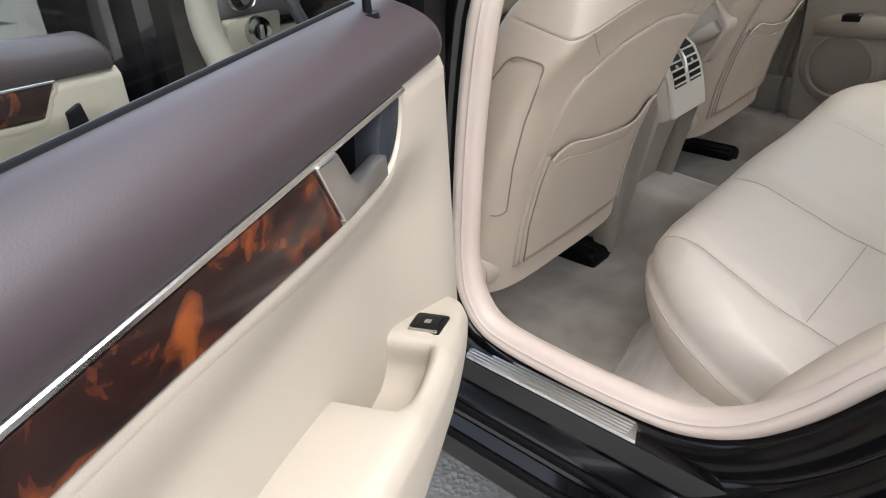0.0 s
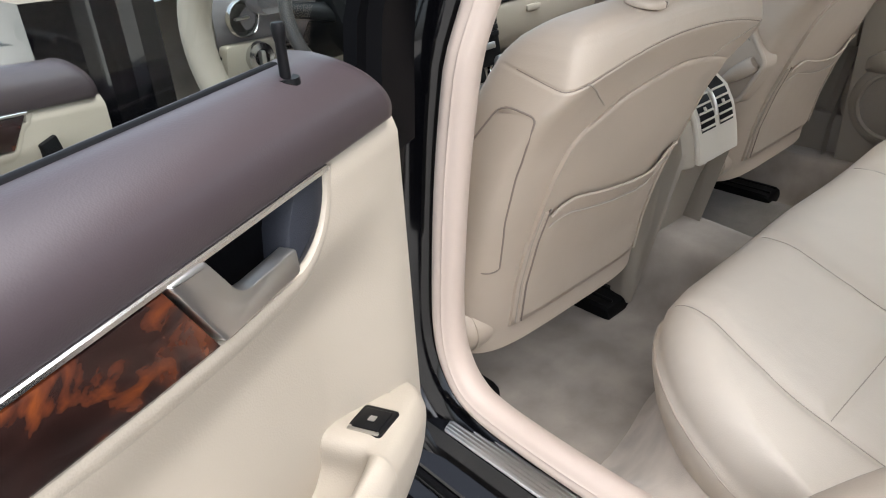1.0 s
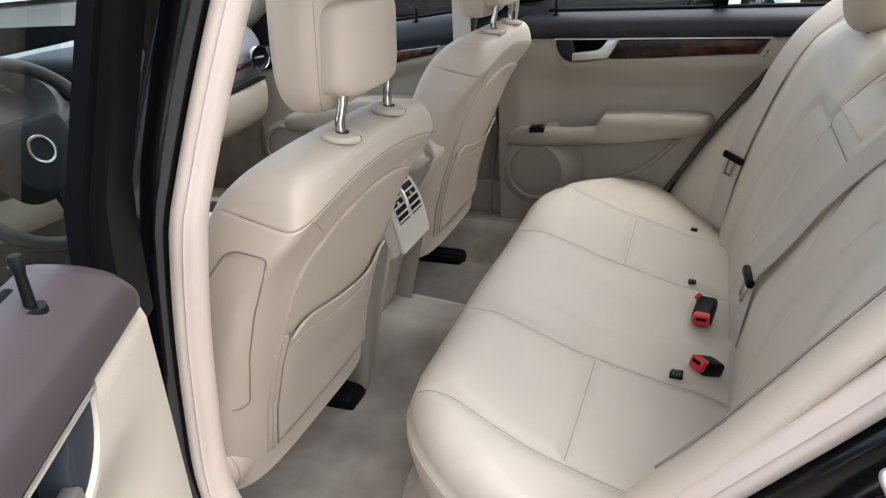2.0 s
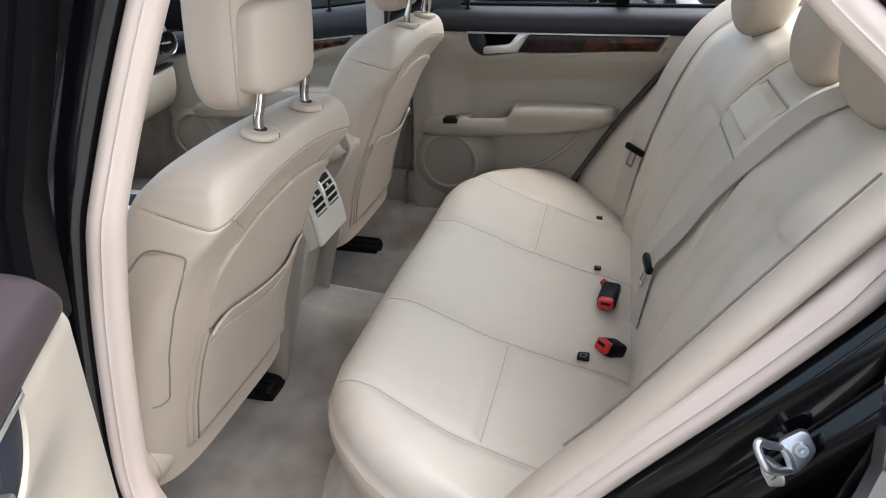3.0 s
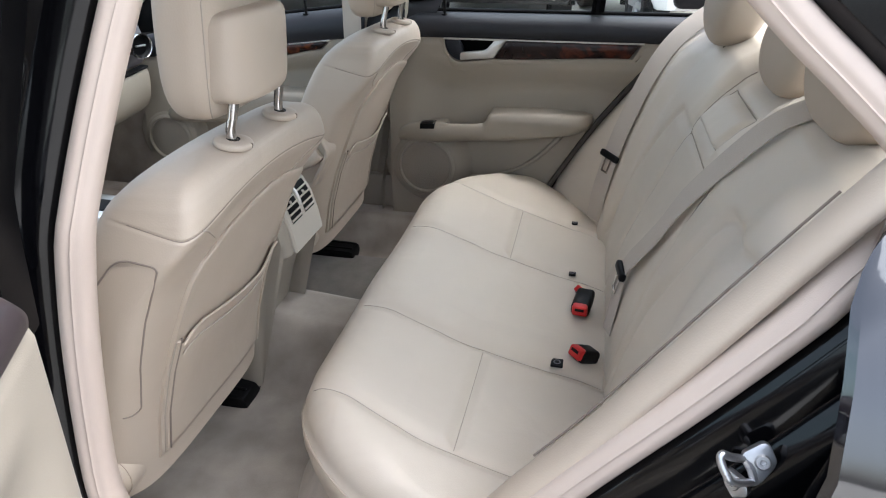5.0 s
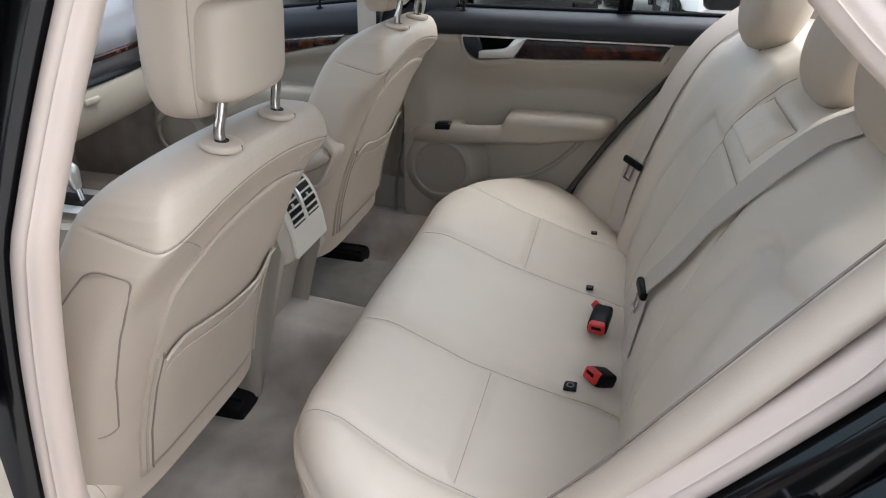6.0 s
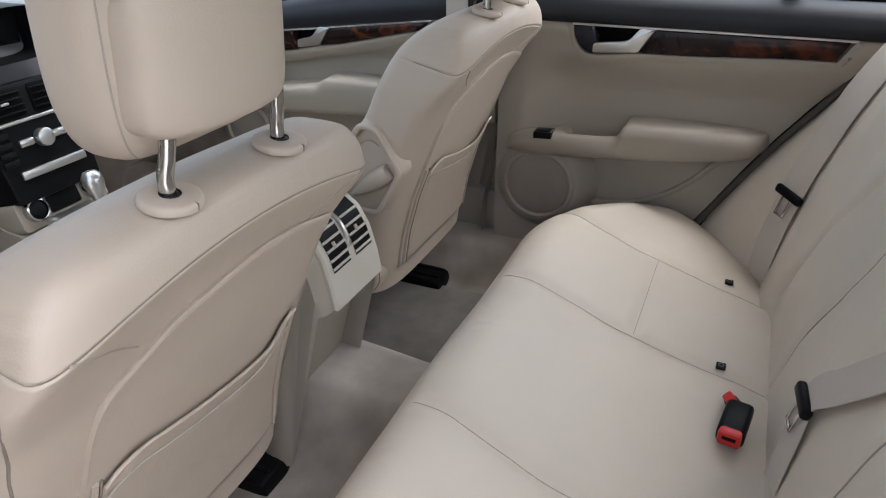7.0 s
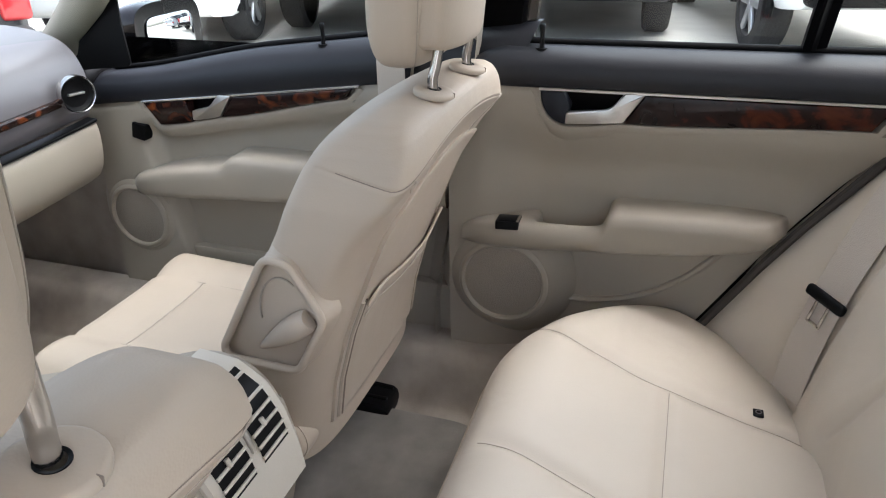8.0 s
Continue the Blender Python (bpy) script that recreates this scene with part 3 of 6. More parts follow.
def front_seat(x, y0, z0, label):
    seat = thing("front_seat", label, "car seat", group="front seats", at=(x, y0, z0))
    part("back", seat_shell(), SHADED_LEATHER, seat, angle=60)
    # cushion
    rows = []
    for i in range(41):
        y = 0.555 + 0.365 * i / 40
        row = []
        for j in range(33):
            xo = (-0.21 + 0.42 * j / 32) * (1 - 0.10 * smooth(0.75, 1.0, i / 40) ** 2)
            e = max(0.0, abs(xo) - 0.16) / 0.05
            z = 0.526 + 0.014 * (i / 40) + 0.012 * bell(abs(xo) - 0.15, 0.05) - 0.035 * e ** 2.2 - 0.05 * smooth(0.84, 1.0, i / 40) ** 2
            z -= 0.006 * max(bell(abs(xo) - 0.10, 0.009), bell(y - 0.787, 0.009) * (abs(xo) < 0.10))
            row.append((xo, y, z))
        row = [(row[0][0], y, 0.43)] + row + [(row[-1][0], y, 0.43)]
        rows.append(row)
    # Same leather as the bench, in the copy darkened to look less lit.
    part("cushion", loft(rows, cap=True), SHADED_LEATHER, seat, angle=70)
    cz = lambda xo, y: 0.526 + 0.014 * (y - 0.48) / 0.44 + 0.012 * bell(abs(xo) - 0.15, 0.05) - 0.0058
    for sx in (-0.10, 0.10):
        part("seam", tube([(sx, y, cz(sx, y)) for y in np.linspace(0.52, 0.85, 12)], 0.0012, 5), SEAMDARK, seat)
    part("seam", tube([(xo, 0.787, cz(xo, 0.787)) for xo in np.linspace(-0.10, 0.10, 14)], 0.0012, 5), SEAMDARK, seat)
    # map pocket and panel seam
    n = 44
    top = [(q.x, q.y) for q in spline([(-0.126, 0.688, 0), (-0.112, 0.699, 0), (-0.085, 0.703, 0), (-0.05, 0.695, 0), (0.0, 0.684, 0), (0.06, 0.676, 0), (0.10, 0.676, 0), (0.118, 0.686, 0), (0.130, 0.703, 0), (0.150, 0.708, 0)], 60)]
    rows = []
    for i in range(n + 1):
        xo = -0.126 + 0.276 * i / n
        zt = interp(top, xo)
        e = min(1.0, min(i, n - i) / 3.0)
        rows.append([seat_rear(xo, zt - 0.050, 0.004), seat_rear(xo, zt - 0.020, 0.006), seat_rear(xo, zt - 0.002, 0.006 + 0.003 * e), seat_rear(xo, zt + 0.0015, 0.008 + 0.004 * e)] + [seat_rear(xo, 0.521 + (zt - 0.521) * v, 0.0055 + (0.002 + 0.006 * v ** 3 - 0.002 * bell(v - 0.86, 0.03)) * e) for v in np.linspace(1, 0, 22)] + [seat_rear(xo, 0.516, -0.003)])
    part("map_pocket", loft(rows), SHADED_LEATHER, seat, "stitched beige map pocket")
    for dz, mt in ((0.021, SEAMDARK), (0.0235, THREAD)):
        part("pocket_stitch", tube([seat_rear(xo, interp(top, xo) - dz, 0.0104) for xo in np.linspace(-0.120, 0.146, 60)], 0.0007, 5), mt, seat)
    part("pocket_hem", tube([seat_rear(xo, interp(top, xo) + 0.001, 0.0118) for xo in np.linspace(-0.125, 0.149, 60)], 0.0022, 6), SHADED_LEATHER, seat)
    for xo in (-0.131, 0.155):
        part("pocket_edge", tube([seat_rear(xo, z, 0.005) for z in np.linspace(0.515, 0.700, 24)], 0.0035, 6), SHADED_LEATHER, seat)
        if xo > 0:
            continue
        part("pocket_joint", tube([seat_rear(xo + 0.0042, z, 0.0078) for z in np.linspace(0.515, 0.702, 24)], 0.0014, 5), SEAM_AND_SHADE, seat)
        part("pocket_joint", tube([seat_rear(xo - 0.0040, z, 0.0052) for z in np.linspace(0.515, 0.700, 24)], 0.0009, 5), SEAMDARK, seat)
    lipz = [(-0.142, 0.69), (-0.1415, 0.725), (-0.139, 0.762), (-0.132, 0.790), (-0.118, 0.808), (-0.07, 0.828), (0.04, 0.842), (0.10, 0.842), (0.160, 0.836), (0.170, 0.82), (0.174, 0.79), (0.175, 0.70)]
    cols = []
    for xo in list(np.linspace(-0.142, -0.112, 12)) + list(np.linspace(-0.105, 0.15, 34)) + list(np.linspace(0.155, 0.175, 12)):
        zt = interp(lipz, xo)
        cols.append([seat_rear(xo, zt + 0.001, -0.003), seat_rear(xo, zt, 0.004), seat_rear(xo, zt - 0.003, 0.0062), seat_rear(xo, zt - 0.008, 0.0062)] + [seat_rear(xo, 0.512 + (zt - 0.02 - 0.512) * v, 0.0045) for v in np.linspace(1, 0, 16)] + [seat_rear(xo, 0.508, -0.004)])
    cols = [[p + Vector((0, 0.010, 0)) for p in cols[0]]] + cols + [[p + Vector((0, 0.010, 0)) for p in cols[-1]]]
    part("back_panel", loft(cols), SHADED_LEATHER, seat, "beige rear panel with a raised upper edge", angle=60)
    part("cap_seam", tube([seat_round(a, seam_level(seat_round(a, 0.887).y), -0.0003) for a in np.linspace(0.30, -math.pi - 0.30, 240)], 0.0009, 5), SEAM_AND_SHADE, seat)
    for sx in (-1, 1):
        part("corner_seam", tube([seat_rear(sx * (0.181 - 0.078 * u), 0.8885 - 0.058 * u, 0.0003) for u in np.linspace(0, 1, 14)], 0.0009, 5), SEAMDARK, seat)
    # hinge covers
    for sx in (-1,):
        part("hinge_cover", lathe([(0.0, 0.020), (0.014, 0.0185), (0.025, 0.014), (0.033, 0.008), (0.0355, 0.001), (0.036, -0.003), (0.0375, -0.003), (0.038, -0.008), (0.038, -0.05)], frame_of((sx * 0.198, 0.466, 0.516), (0, 1, 0), (0, 0, sx * 1.0))), SHADED_LEATHER, seat)
    # headrest: front cushion, rear block, posts, grommets
    def pad(name, w, d, z0, z1, y0, cx, p, q, sag, label=""):
        rows = []
        for k in range(41):
            v = -math.cos(math.pi * k / 40)
            a = max(0.02, (1 - abs(v) ** q)) ** (1 / q) if abs(v) < 1 else 0.12
            z = (z0 + z1) / 2 + (z1 - z0) / 2 * v
            row = []
            for j in range(56):
                t = 2 * math.pi * j / 56
                c, sn = math.cos(t), math.sin(t)
                g = (abs(c) ** p + abs(sn) ** p) ** (-1 / p)
                x = w * (0.45 + 0.55 * a) * c * g
                row.append((cx + x, y0 - 0.06 * (z - z0) + d * (0.25 + 0.75 * a) * sn * g + sag * (x / w) ** 2, z))
            rows.append(row)
        part(name, loft(rows, close_v=True, cap=True), SHADED_LEATHER, seat, label, angle=70)
        return rows
    front = pad("headrest_front", 0.100, 0.041, 0.968, 1.165, 0.337, 0.005, 3.4, 3.2, 0.0, "padded front of the headrest")
    pad("headrest_back", 0.077, 0.026, 0.990, 1.092, 0.290, -0.003, 4.0, 5.0, 0.010, "rear block of the headrest")
    for j in (34, 50):
        part("headrest_seam", tube([front[k][j] for k in range(3, 38)], 0.0008, 5), SEAMDARK, seat)
    for sx in (-0.060, 0.073):
        part("headrest_post", tube(spline([(sx, 0.2975, 0.915), (sx, 0.2975, 0.950), (sx, 0.2968, 0.962), (sx * 0.975, 0.2935, 0.976), (sx * 0.93, 0.289, 1.005)], 20), 0.0060, 14), CHROME, seat, "chrome headrest post")
        gm = frame_of((sx, 0.2965, 0.9424), (1, 0, 0), (0, 0.988, 0.155))
        part("grommet", lathe([(0.0074, -0.004), (0.0076, 0.0060), (0.0084, 0.0066), (0.020, 0.0060), (0.0222, 0.0051), (0.0232, 0.0035), (0.0236, 0.0015), (0.0232, -0.0008), (0.0218, -0.0018), (0.013, -0.003), (0.011, -0.02)], gm, 40), SHADED_LEATHER, seat, "beige plastic post guide")
        part("post_gap", lathe([(0.0060, 0.0062), (0.0080, 0.0070), (0.0083, 0.0050)], gm, 24), BLACK, seat)
        part("guide_notch", box(0.002, -0.0205, 0.0028, 0.0008, 0.007, 0.0060, 0.0002, m=gm), SEAM_AND_SHADE, seat)
    return seat


seat_l = front_seat(-0.312, -0.006, -0.004, "beige leather driver seat with headrest and rear map pocket")
seat_r = front_seat(0.398, 0.018, 0.015, "beige leather passenger seat with recliner knob and map pocket")

# ---- doors ----
NAVY = mat("dark_navy_perforated_plastic", (0.018, 0.020, 0.026), 0.42, spec=0.2, grain=0.35, size=0.0010)
BRIGHT = mat("bright_metal_strip", (0.88, 0.88, 0.87), 0.22, metal=1.0, blotch=0.02)

def door_place(o, along, inward):
    """Returns P(a, w, z): a metres along the door from its front edge, w towards the cabin, z height above the ground; and the thing's origin."""
    o, along, inward = Vector(o), Vector(along).normalized(), Vector(inward).normalized()

    def P(a, w, z):
        return along * a + inward * w + Vector((0, 0, z - o.z))
    return P



def on_panel(P, outline, w0, w1, bevel=0.0015, wz=None):
    """A plate on the door's face with the outline in (a, z)."""
    wz = wz or (lambda a, z: 0.0)
    bm = bmesh.new()
    m = Matrix.Identity(4)
    plate(outline, w1, m, bevel, w0, bm)
    for v in bm.verts:
        a, z, w = v.co
        v.co = P(a, w + wz(a, z), z)
    return bm


def car_door(o, along, inward, spec, label, wood_first=False):
    P = door_place(o, along, inward)
    d = thing("car_door", label, "car door", group="car doors", at=o)
    zc, a0, a1 = spec["chrome"], spec["front"], spec["rear"]
    zbot = spec["bottom"]
    mid = spec.get("mid", -0.028)
    tipa = spec["tip"]
    hgt = spec["belt"]

    def face(a, z):
        """The depth of the door's beige face."""
        k = zc(a) - z
        w = -0.006 * (1 - smooth(0.0, 0.01, k)) + mid * smooth(0.045, 0.13, k) * smooth(-0.01, 0.10, a)
        if spec.get("wedge") and not spec["near"]:
            ln = 0.112 + 0.25 * max(0.0, 0.79 - z)
            w = -0.006 * (1 - smooth(0.0, 0.01, k)) + mid * smooth(0.03, 0.08, k) * smooth(ln - 0.012, ln + 0.010, a)
        # rolled lip under the inlay, towards the front tip too
        low = spec["inlay_low"](a)
        w -= 0.004 * smooth(0.35, 0.5, k)
        if a > tipa + 0.002 and low < z and a < spec["inlay_end"] - 0.004:
            w = -0.046
        return w

    us = np.linspace(0, 1, 90)
    rows = []
    for u in us:
        row = []
        for v in np.linspace(0, 1, 70):
            zz = zbot + (zc(0.3) - zbot) * v
            a = a0(zz) + (a1(zz) - a0(zz)) * u
            z = zbot + (zc(a) + 0.002 - zbot) * v
            row.append(P(a, face(a, z), z))
        row.append(P(a, -0.05, z))
        rows.append(row)
    bm = loft([[p - Vector(inward).normalized() * 0.05 for p in rows[0]]] + rows + [[p - Vector(inward).normalized() * 0.05 for p in rows[-1]]])
    part("lower_trim", bm, PLASTIC, d, "beige lower door trim", angle=60)
    # soft upper trim
    rows = []
    prof = [(-0.002, -0.014), (0.0, 0.0), (0.008, 0.004), (0.020, 0.0055), (0.034, 0.003), (0.044, -0.003), (0.052, -0.011), (0.058, -0.021), (0.061, -0.031), (0.061, -0.05)]
    prof = [(q.x, q.y) for q in spline([(p[0], p[1], 0) for p in prof], 30)]
    for u in np.linspace(0, 1, 100):
        row = []
        for dz, w in prof:
            e0 = a0(zc(0.3)) + spec.get("corner", 0.075) * max(0.0, dz / 0.06) ** 1.8
            a = e0 + (a1(zc(0.3)) + 0.05 + 0.5 * dz - e0) * u
            drop = -0.02 * (1 - smooth(0.0, 0.02, u))
            row.append(P(a, w + drop * 0.6, zc(a) + dz * hgt(a) / 0.061))
        rows.append(row)
    # One trim in two colours: the far doors' copy is darkened for shade.
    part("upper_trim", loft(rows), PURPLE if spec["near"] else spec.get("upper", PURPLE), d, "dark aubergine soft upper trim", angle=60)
    # chrome strip
    A = np.linspace(tipa, spec["inlay_end"] + 0.01, 40)
    rows = [[P(a, w, zc(a) + dz) for dz, w in ((-0.0034, -0.006), (-0.0034, 0.0030), (-0.0026, 0.0038), (-0.0002, 0.0038), (0.0008, 0.0028), (0.0008, -0.002))] for a in A]
    # Duller metal on the far rear door stands in for its weaker light.
    part("chrome_strip", loft(rows), BRIGHT if spec["near"] or spec.get("wedge") else SATIN, d, "thin bright metal strip")
    h0, h1 = spec["handle"]
    bend = [h0 - (h0 - tipa) * math.sin(t) for t in np.linspace(math.pi / 2 * 0.97, 0, 18)]
    along_lip = list(np.linspace(tipa + 0.002, spec["inlay_end"] - 0.012, 60)) if spec.get("wedge") else bend + list(np.linspace(h0 + 0.008, spec["inlay_end"] - 0.012, 50))
    lip = [(tipa - 0.001, zc(tipa) - 0.002)] + [(a, spec["inlay_low"](a) - 0.003) for a in along_lip] + [(spec["inlay_end"] + 0.004, zc(spec["inlay_end"]) - 0.010), (spec["inlay_end"] + 0.010, zc(spec["inlay_end"]) - 0.002)]
    rows = []
    for i, (a, z) in enumerate(lip):
        a2, z2 = lip[min(i + 1, len(lip) - 1)]
        a3, z3 = lip[max(i - 1, 0)]
        t = Vector((a2 - a3, z2 - z3)).normalized()
        n = Vector((t.y, -t.x))
        rows.append([P(a + n.x * q, w, z + n.y * q) for q, w in ((-0.003, -0.046), (-0.003, -0.003), (-0.001, 0.001), (0.003, 0.0015), (0.009, -0.001), (0.016, -0.005), (0.024, -0.012))])
    part("inlay_lip", loft(rows), PLASTIC, d, "rolled beige edge below the inlay")
    # inlay, cup, handle
    low, top = spec["inlay_low"], (lambda a: zc(a) - 0.004)

    def strip(b0, b1, n=16, slope0=0.0, slope1=0.0):
        up = [(b0 + (b1 - b0) * i / n, 0) for i in range(n + 1)]
        hi = [(a, top(a)) for a, _ in up]
        lo = [(b0 + slope0 + (b1 + slope1 - b0 - slope0) * i / n, 0) for i in range(n + 1)]
        lo = [(a, low(a)) for a, _ in lo]
        return hi + lo[::-1]
    end = spec["inlay_end"]
    # The far rear door gets the wood copy darkened for shade.
    part("wood_inlay", on_panel(P, strip(h1 + 0.002, end, 20, -0.027, -0.02), -0.03, 0.0035, 0.002), WOOD if spec["near"] or spec.get("wedge") else SHADED_WOOD, d, "polished dark burl wood inlay")
    if spec.get("wedge"):
        part("wood_inlay", on_panel(P, strip(tipa + 0.004, h0 - 0.012, 10, 0.03, 0.01), -0.03, 0.0035, 0.002), WOOD if spec["near"] or spec.get("wedge") else SHADED_WOOD, d, "polished dark burl wood inlay")
        cup0 = h0 - 0.010
        cup = strip(cup0, h1, 8, 0.010, -0.027)
    else:
        cup0 = tipa + 0.001
        cup = [(tipa, top(tipa)), (h1, top(h1)), (h1 - 0.027, low(h1 - 0.027)), (h0 + 0.004, low(h0))] + [(a, min(low(a), top(a) - 0.001)) for a in bend[::-1]]
    part("handle_cup", on_panel(P, cup, -0.045, -0.020, 0.001), FRAMEBLACK, d, "black recess behind the handle")
    if not spec.get("wedge"):
        flap = [(tipa + 0.001, top(tipa)), (tipa + 0.035, top(tipa)), (tipa + 0.047, top(tipa) - 0.020), (h0 + 0.003, low(h0) + 0.002)] + [(a + 0.0005, min(low(a) + 0.001, top(a) - 0.001)) for a in bend[:1:-1]]
        part("cup_front", on_panel(P, flap, -0.03, 0.0, 0.004), NAVY, d, "dark navy front of the handle recess")
    b = (low(h1 - 0.027) + low(h0)) / 2
    hand = [(h1 + 0.001, top(h1) + 0.002), (h1 - 0.026, top(h1) + 0.002), (h1 - 0.047, low(h1 - 0.04) + 0.020), (h0 + 0.001, low(h0) + 0.021), (h0, low(h0) + 0.003), (h1 - 0.027, low(h1 - 0.027) + 0.001)]
    part("door_handle", on_panel(P, rounded(hand, (0.003, 0.004, 0.010, 0.004, 0.004, 0.004), 4), -0.005, 0.0055, 0.002), SATIN, d, "satin metal inner door handle")
    # armrest
    rows = []
    for a, zt, zb, ww, cup_d in spec["armrest"]:
        wi = face(a, zt) - 0.012
        r = min(0.016, (zt - zb) * 0.4)
        sec = [(wi, zt - cup_d), (wi + 0.012, zt - cup_d * 1.0), (ww - 0.030, zt - cup_d * 0.95), (ww - 0.022, zt - cup_d * 0.25), (ww - 0.014, zt - 0.0005), (ww - 0.006, zt - 0.004), (ww - 0.001, zt - 0.014), (ww, zt - 0.026), (ww - 0.005, zb + r * 0.8), (ww - 0.016, zb + 0.004), (ww - 0.034, zb), (wi, zb - 0.004)]
        if not spec["near"] and spec.get("wedge"):
            sec = [(wi, zt - 0.002), (wi + 0.012, zt), (ww - 0.026, zt - 0.001), (ww - 0.013, zt - 0.0015), (ww - 0.005, zt - 0.005), (ww - 0.001, zt - 0.013), (ww, zt * 0.6 + zb * 0.4), (ww - 0.002, zb + 0.014), (ww - 0.005, zb + 0.004), (ww - 0.013, zb), (wi + 0.004, zb + 0.002), (wi, zb)]
        rows.append([P(a, w, z) for w, z in sec])
    keys = rows
    fine = []
    cols = [spline([k[j] for k in keys], 70) for j in range(len(keys[0]))]
    fine = [[cols[j][i] for j in range(len(cols))] for i in range(70)]
    if spec["near"] or not spec.get("wedge"):
        fine = [[q for q in spline(r, 34)] for r in fine]
    part("armrest", loft(fine, cap=True), PLASTIC, d, "padded beige armrest with a pull cup", angle=50)
    # window switch
    sa, sw, sz = spec["switch"]
    if spec.get("switch_up"):
        part("window_switch", on_panel(P, rounded([(sa - 0.016, sz - 0.012), (sa + 0.012, sz - 0.018), (sa + 0.018, sz + 0.012), (sa - 0.010, sz + 0.018)], 0.003), -0.03, sw, 0.002), BLACK, d, "black window switch")
    else:
        tilt = 0.155 if spec["near"] else 0.06

        def at(bm):
            for v in bm.verts:
                v.co = P(sa + v.co.x, sw + v.co.y, sz + v.co.z + tilt * v.co.x)
            return bm
        sw_ob = part("window_switch", at(plate(rounded([(-0.019, -0.016), (0.019, -0.016), (0.019, 0.016), (-0.019, 0.016)], 0.004), 0.0030, Matrix.Identity(4), 0.001, -0.010)), BLACK, d, "black window switch")
        part("switch_rocker", at(box(0.0, 0.0, 0.003, 0.028, 0.024, 0.003, 0.0012)), BLACK, sw_ob)
        part("switch_edge", at(box(0.0165, 0.0, 0.0032, 0.004, 0.028, 0.003, 0.001)), CHROME, sw_ob, "bright front edge of the switch")
        if spec["near"]:
            part("switch_mark", at(box(0.0, 0.0, 0.0047, 0.007, 0.006, 0.0005, 0.0001)), SATIN, sw_ob)
    # loudspeaker
    if spec.get("speaker"):
        ca, cz, r = spec["speaker"]
        for name, material, prof in (("speaker_pod", PLASTIC, [(r + 0.052, -0.034), (r + 0.036, -0.020), (r + 0.024, -0.006), (r + 0.014, 0.001), (r + 0.008, 0.002)]), ("speaker_ring", PLASTIC, [(r + 0.014, -0.03), (r + 0.011, 0.002), (r + 0.008, 0.006), (r + 0.004, 0.0075), (r + 0.0015, 0.006), (r, -0.001)]), ("speaker_grille", mat("beige_speaker_mesh_%d" % len(bpy.data.materials), (0.275, 0.238, 0.198), 0.7, grain=1.0, size=0.0022), [(r + 0.001, 0.0), (r * 0.8, 0.003), (r * 0.4, 0.004), (0.0, 0.004)])):
            rows = []
            for k in range(48):
                t = 2 * math.pi * k / 48
                rows.append([P(ca + q * math.cos(t), face(ca, cz) + (0.003 if spec.get("wedge") else 0.022) + h, cz + q * math.sin(t)) for q, h in prof])
            bm = loft(rows, close_u=True)
            part(name, bm, material, d)
    if not spec.get("wedge") and not spec["near"]:
        part("pocket_lip", tube([P(p.x, face(p.x, p.y) + 0.002, p.y) for p in spline([(0.125, 0.540, 0), (0.20, 0.545, 0), (0.27, 0.567, 0), (0.33, 0.608, 0), (0.385, 0.668, 0)], 30)], 0.006, 8), PLASTIC, d, "rolled edge of the lower door trim")
    if spec.get("wedge") and not spec["near"]:
        part("door_pocket", on_panel(P, rounded([(0.10, 0.395), (0.74, 0.395), (0.74, 0.522), (0.10, 0.530)], 0.012), -0.06, -0.010, 0.005), PLASTIC, d, "beige door pocket")
    # shell, window seal, frame, glass
    ws, we, zb2 = spec["shell"]
    bm = bmesh.new()
    out = [(ws, 0.63), (ws + 0.20, 0.51), (ws + 0.33, spec["low"]), (we - 0.12, spec["low"]), (we - 0.06, spec["low"] + 0.2), (we, zb2 - 0.02), (we - 0.01, zc(0.5) - 0.03), (ws + 0.05, zc(0.0) - 0.03), (ws, zc(0.0) - 0.06)]
    part("door_shell", on_panel(P, rounded(out, 0.03, 4), -0.155, -0.052, 0.02), GLOSS, d, "glossy black painted door shell")
    lv = lambda z: 0.26 * max(0.0, z - 0.97)
    belt = [P(a, -0.043, zc(a) + hgt(a) - (0.0035 if spec["near"] and not spec.get("wedge") else 0.006 if spec["near"] else -0.002)) for a in np.linspace(a0(0.9) + (0.085 if spec["near"] and not spec.get("wedge") else 0.03 if spec["near"] else 0.05), a1(0.9) + 0.06, 40)]
    part("window_seal", tube(belt, 0.0055 if spec["near"] and not spec.get("wedge") else 0.006, 10), RUBBER, d, "black rubber window seal")
    g = []
    for z in np.linspace(0.0, 1.0, 8):
        row = []
        for a in np.linspace(spec["glass"][0], spec["glass"][1], 10):
            zz = zc(a) + hgt(a) - 0.03 + (1.31 - zc(a) - hgt(a)) * z
            row.append(P(a, -0.06 + lv(zz), zz))
        g.append(row)
    gl = part("window_pane", loft(g), GLASS, d, "clear side window glass")
    gl.visible_shadow = False
    for name, pts, wd in spec["posts"]:
        n = 12
        rows = []
        for k in range(n + 1):
            u = k / n
            a = pts[0][0] + (pts[1][0] - pts[0][0]) * u
            z = pts[0][1] + (pts[1][1] - pts[0][1]) * u
            c0, c1 = -0.052 + lv(z), -0.028 + lv(z)
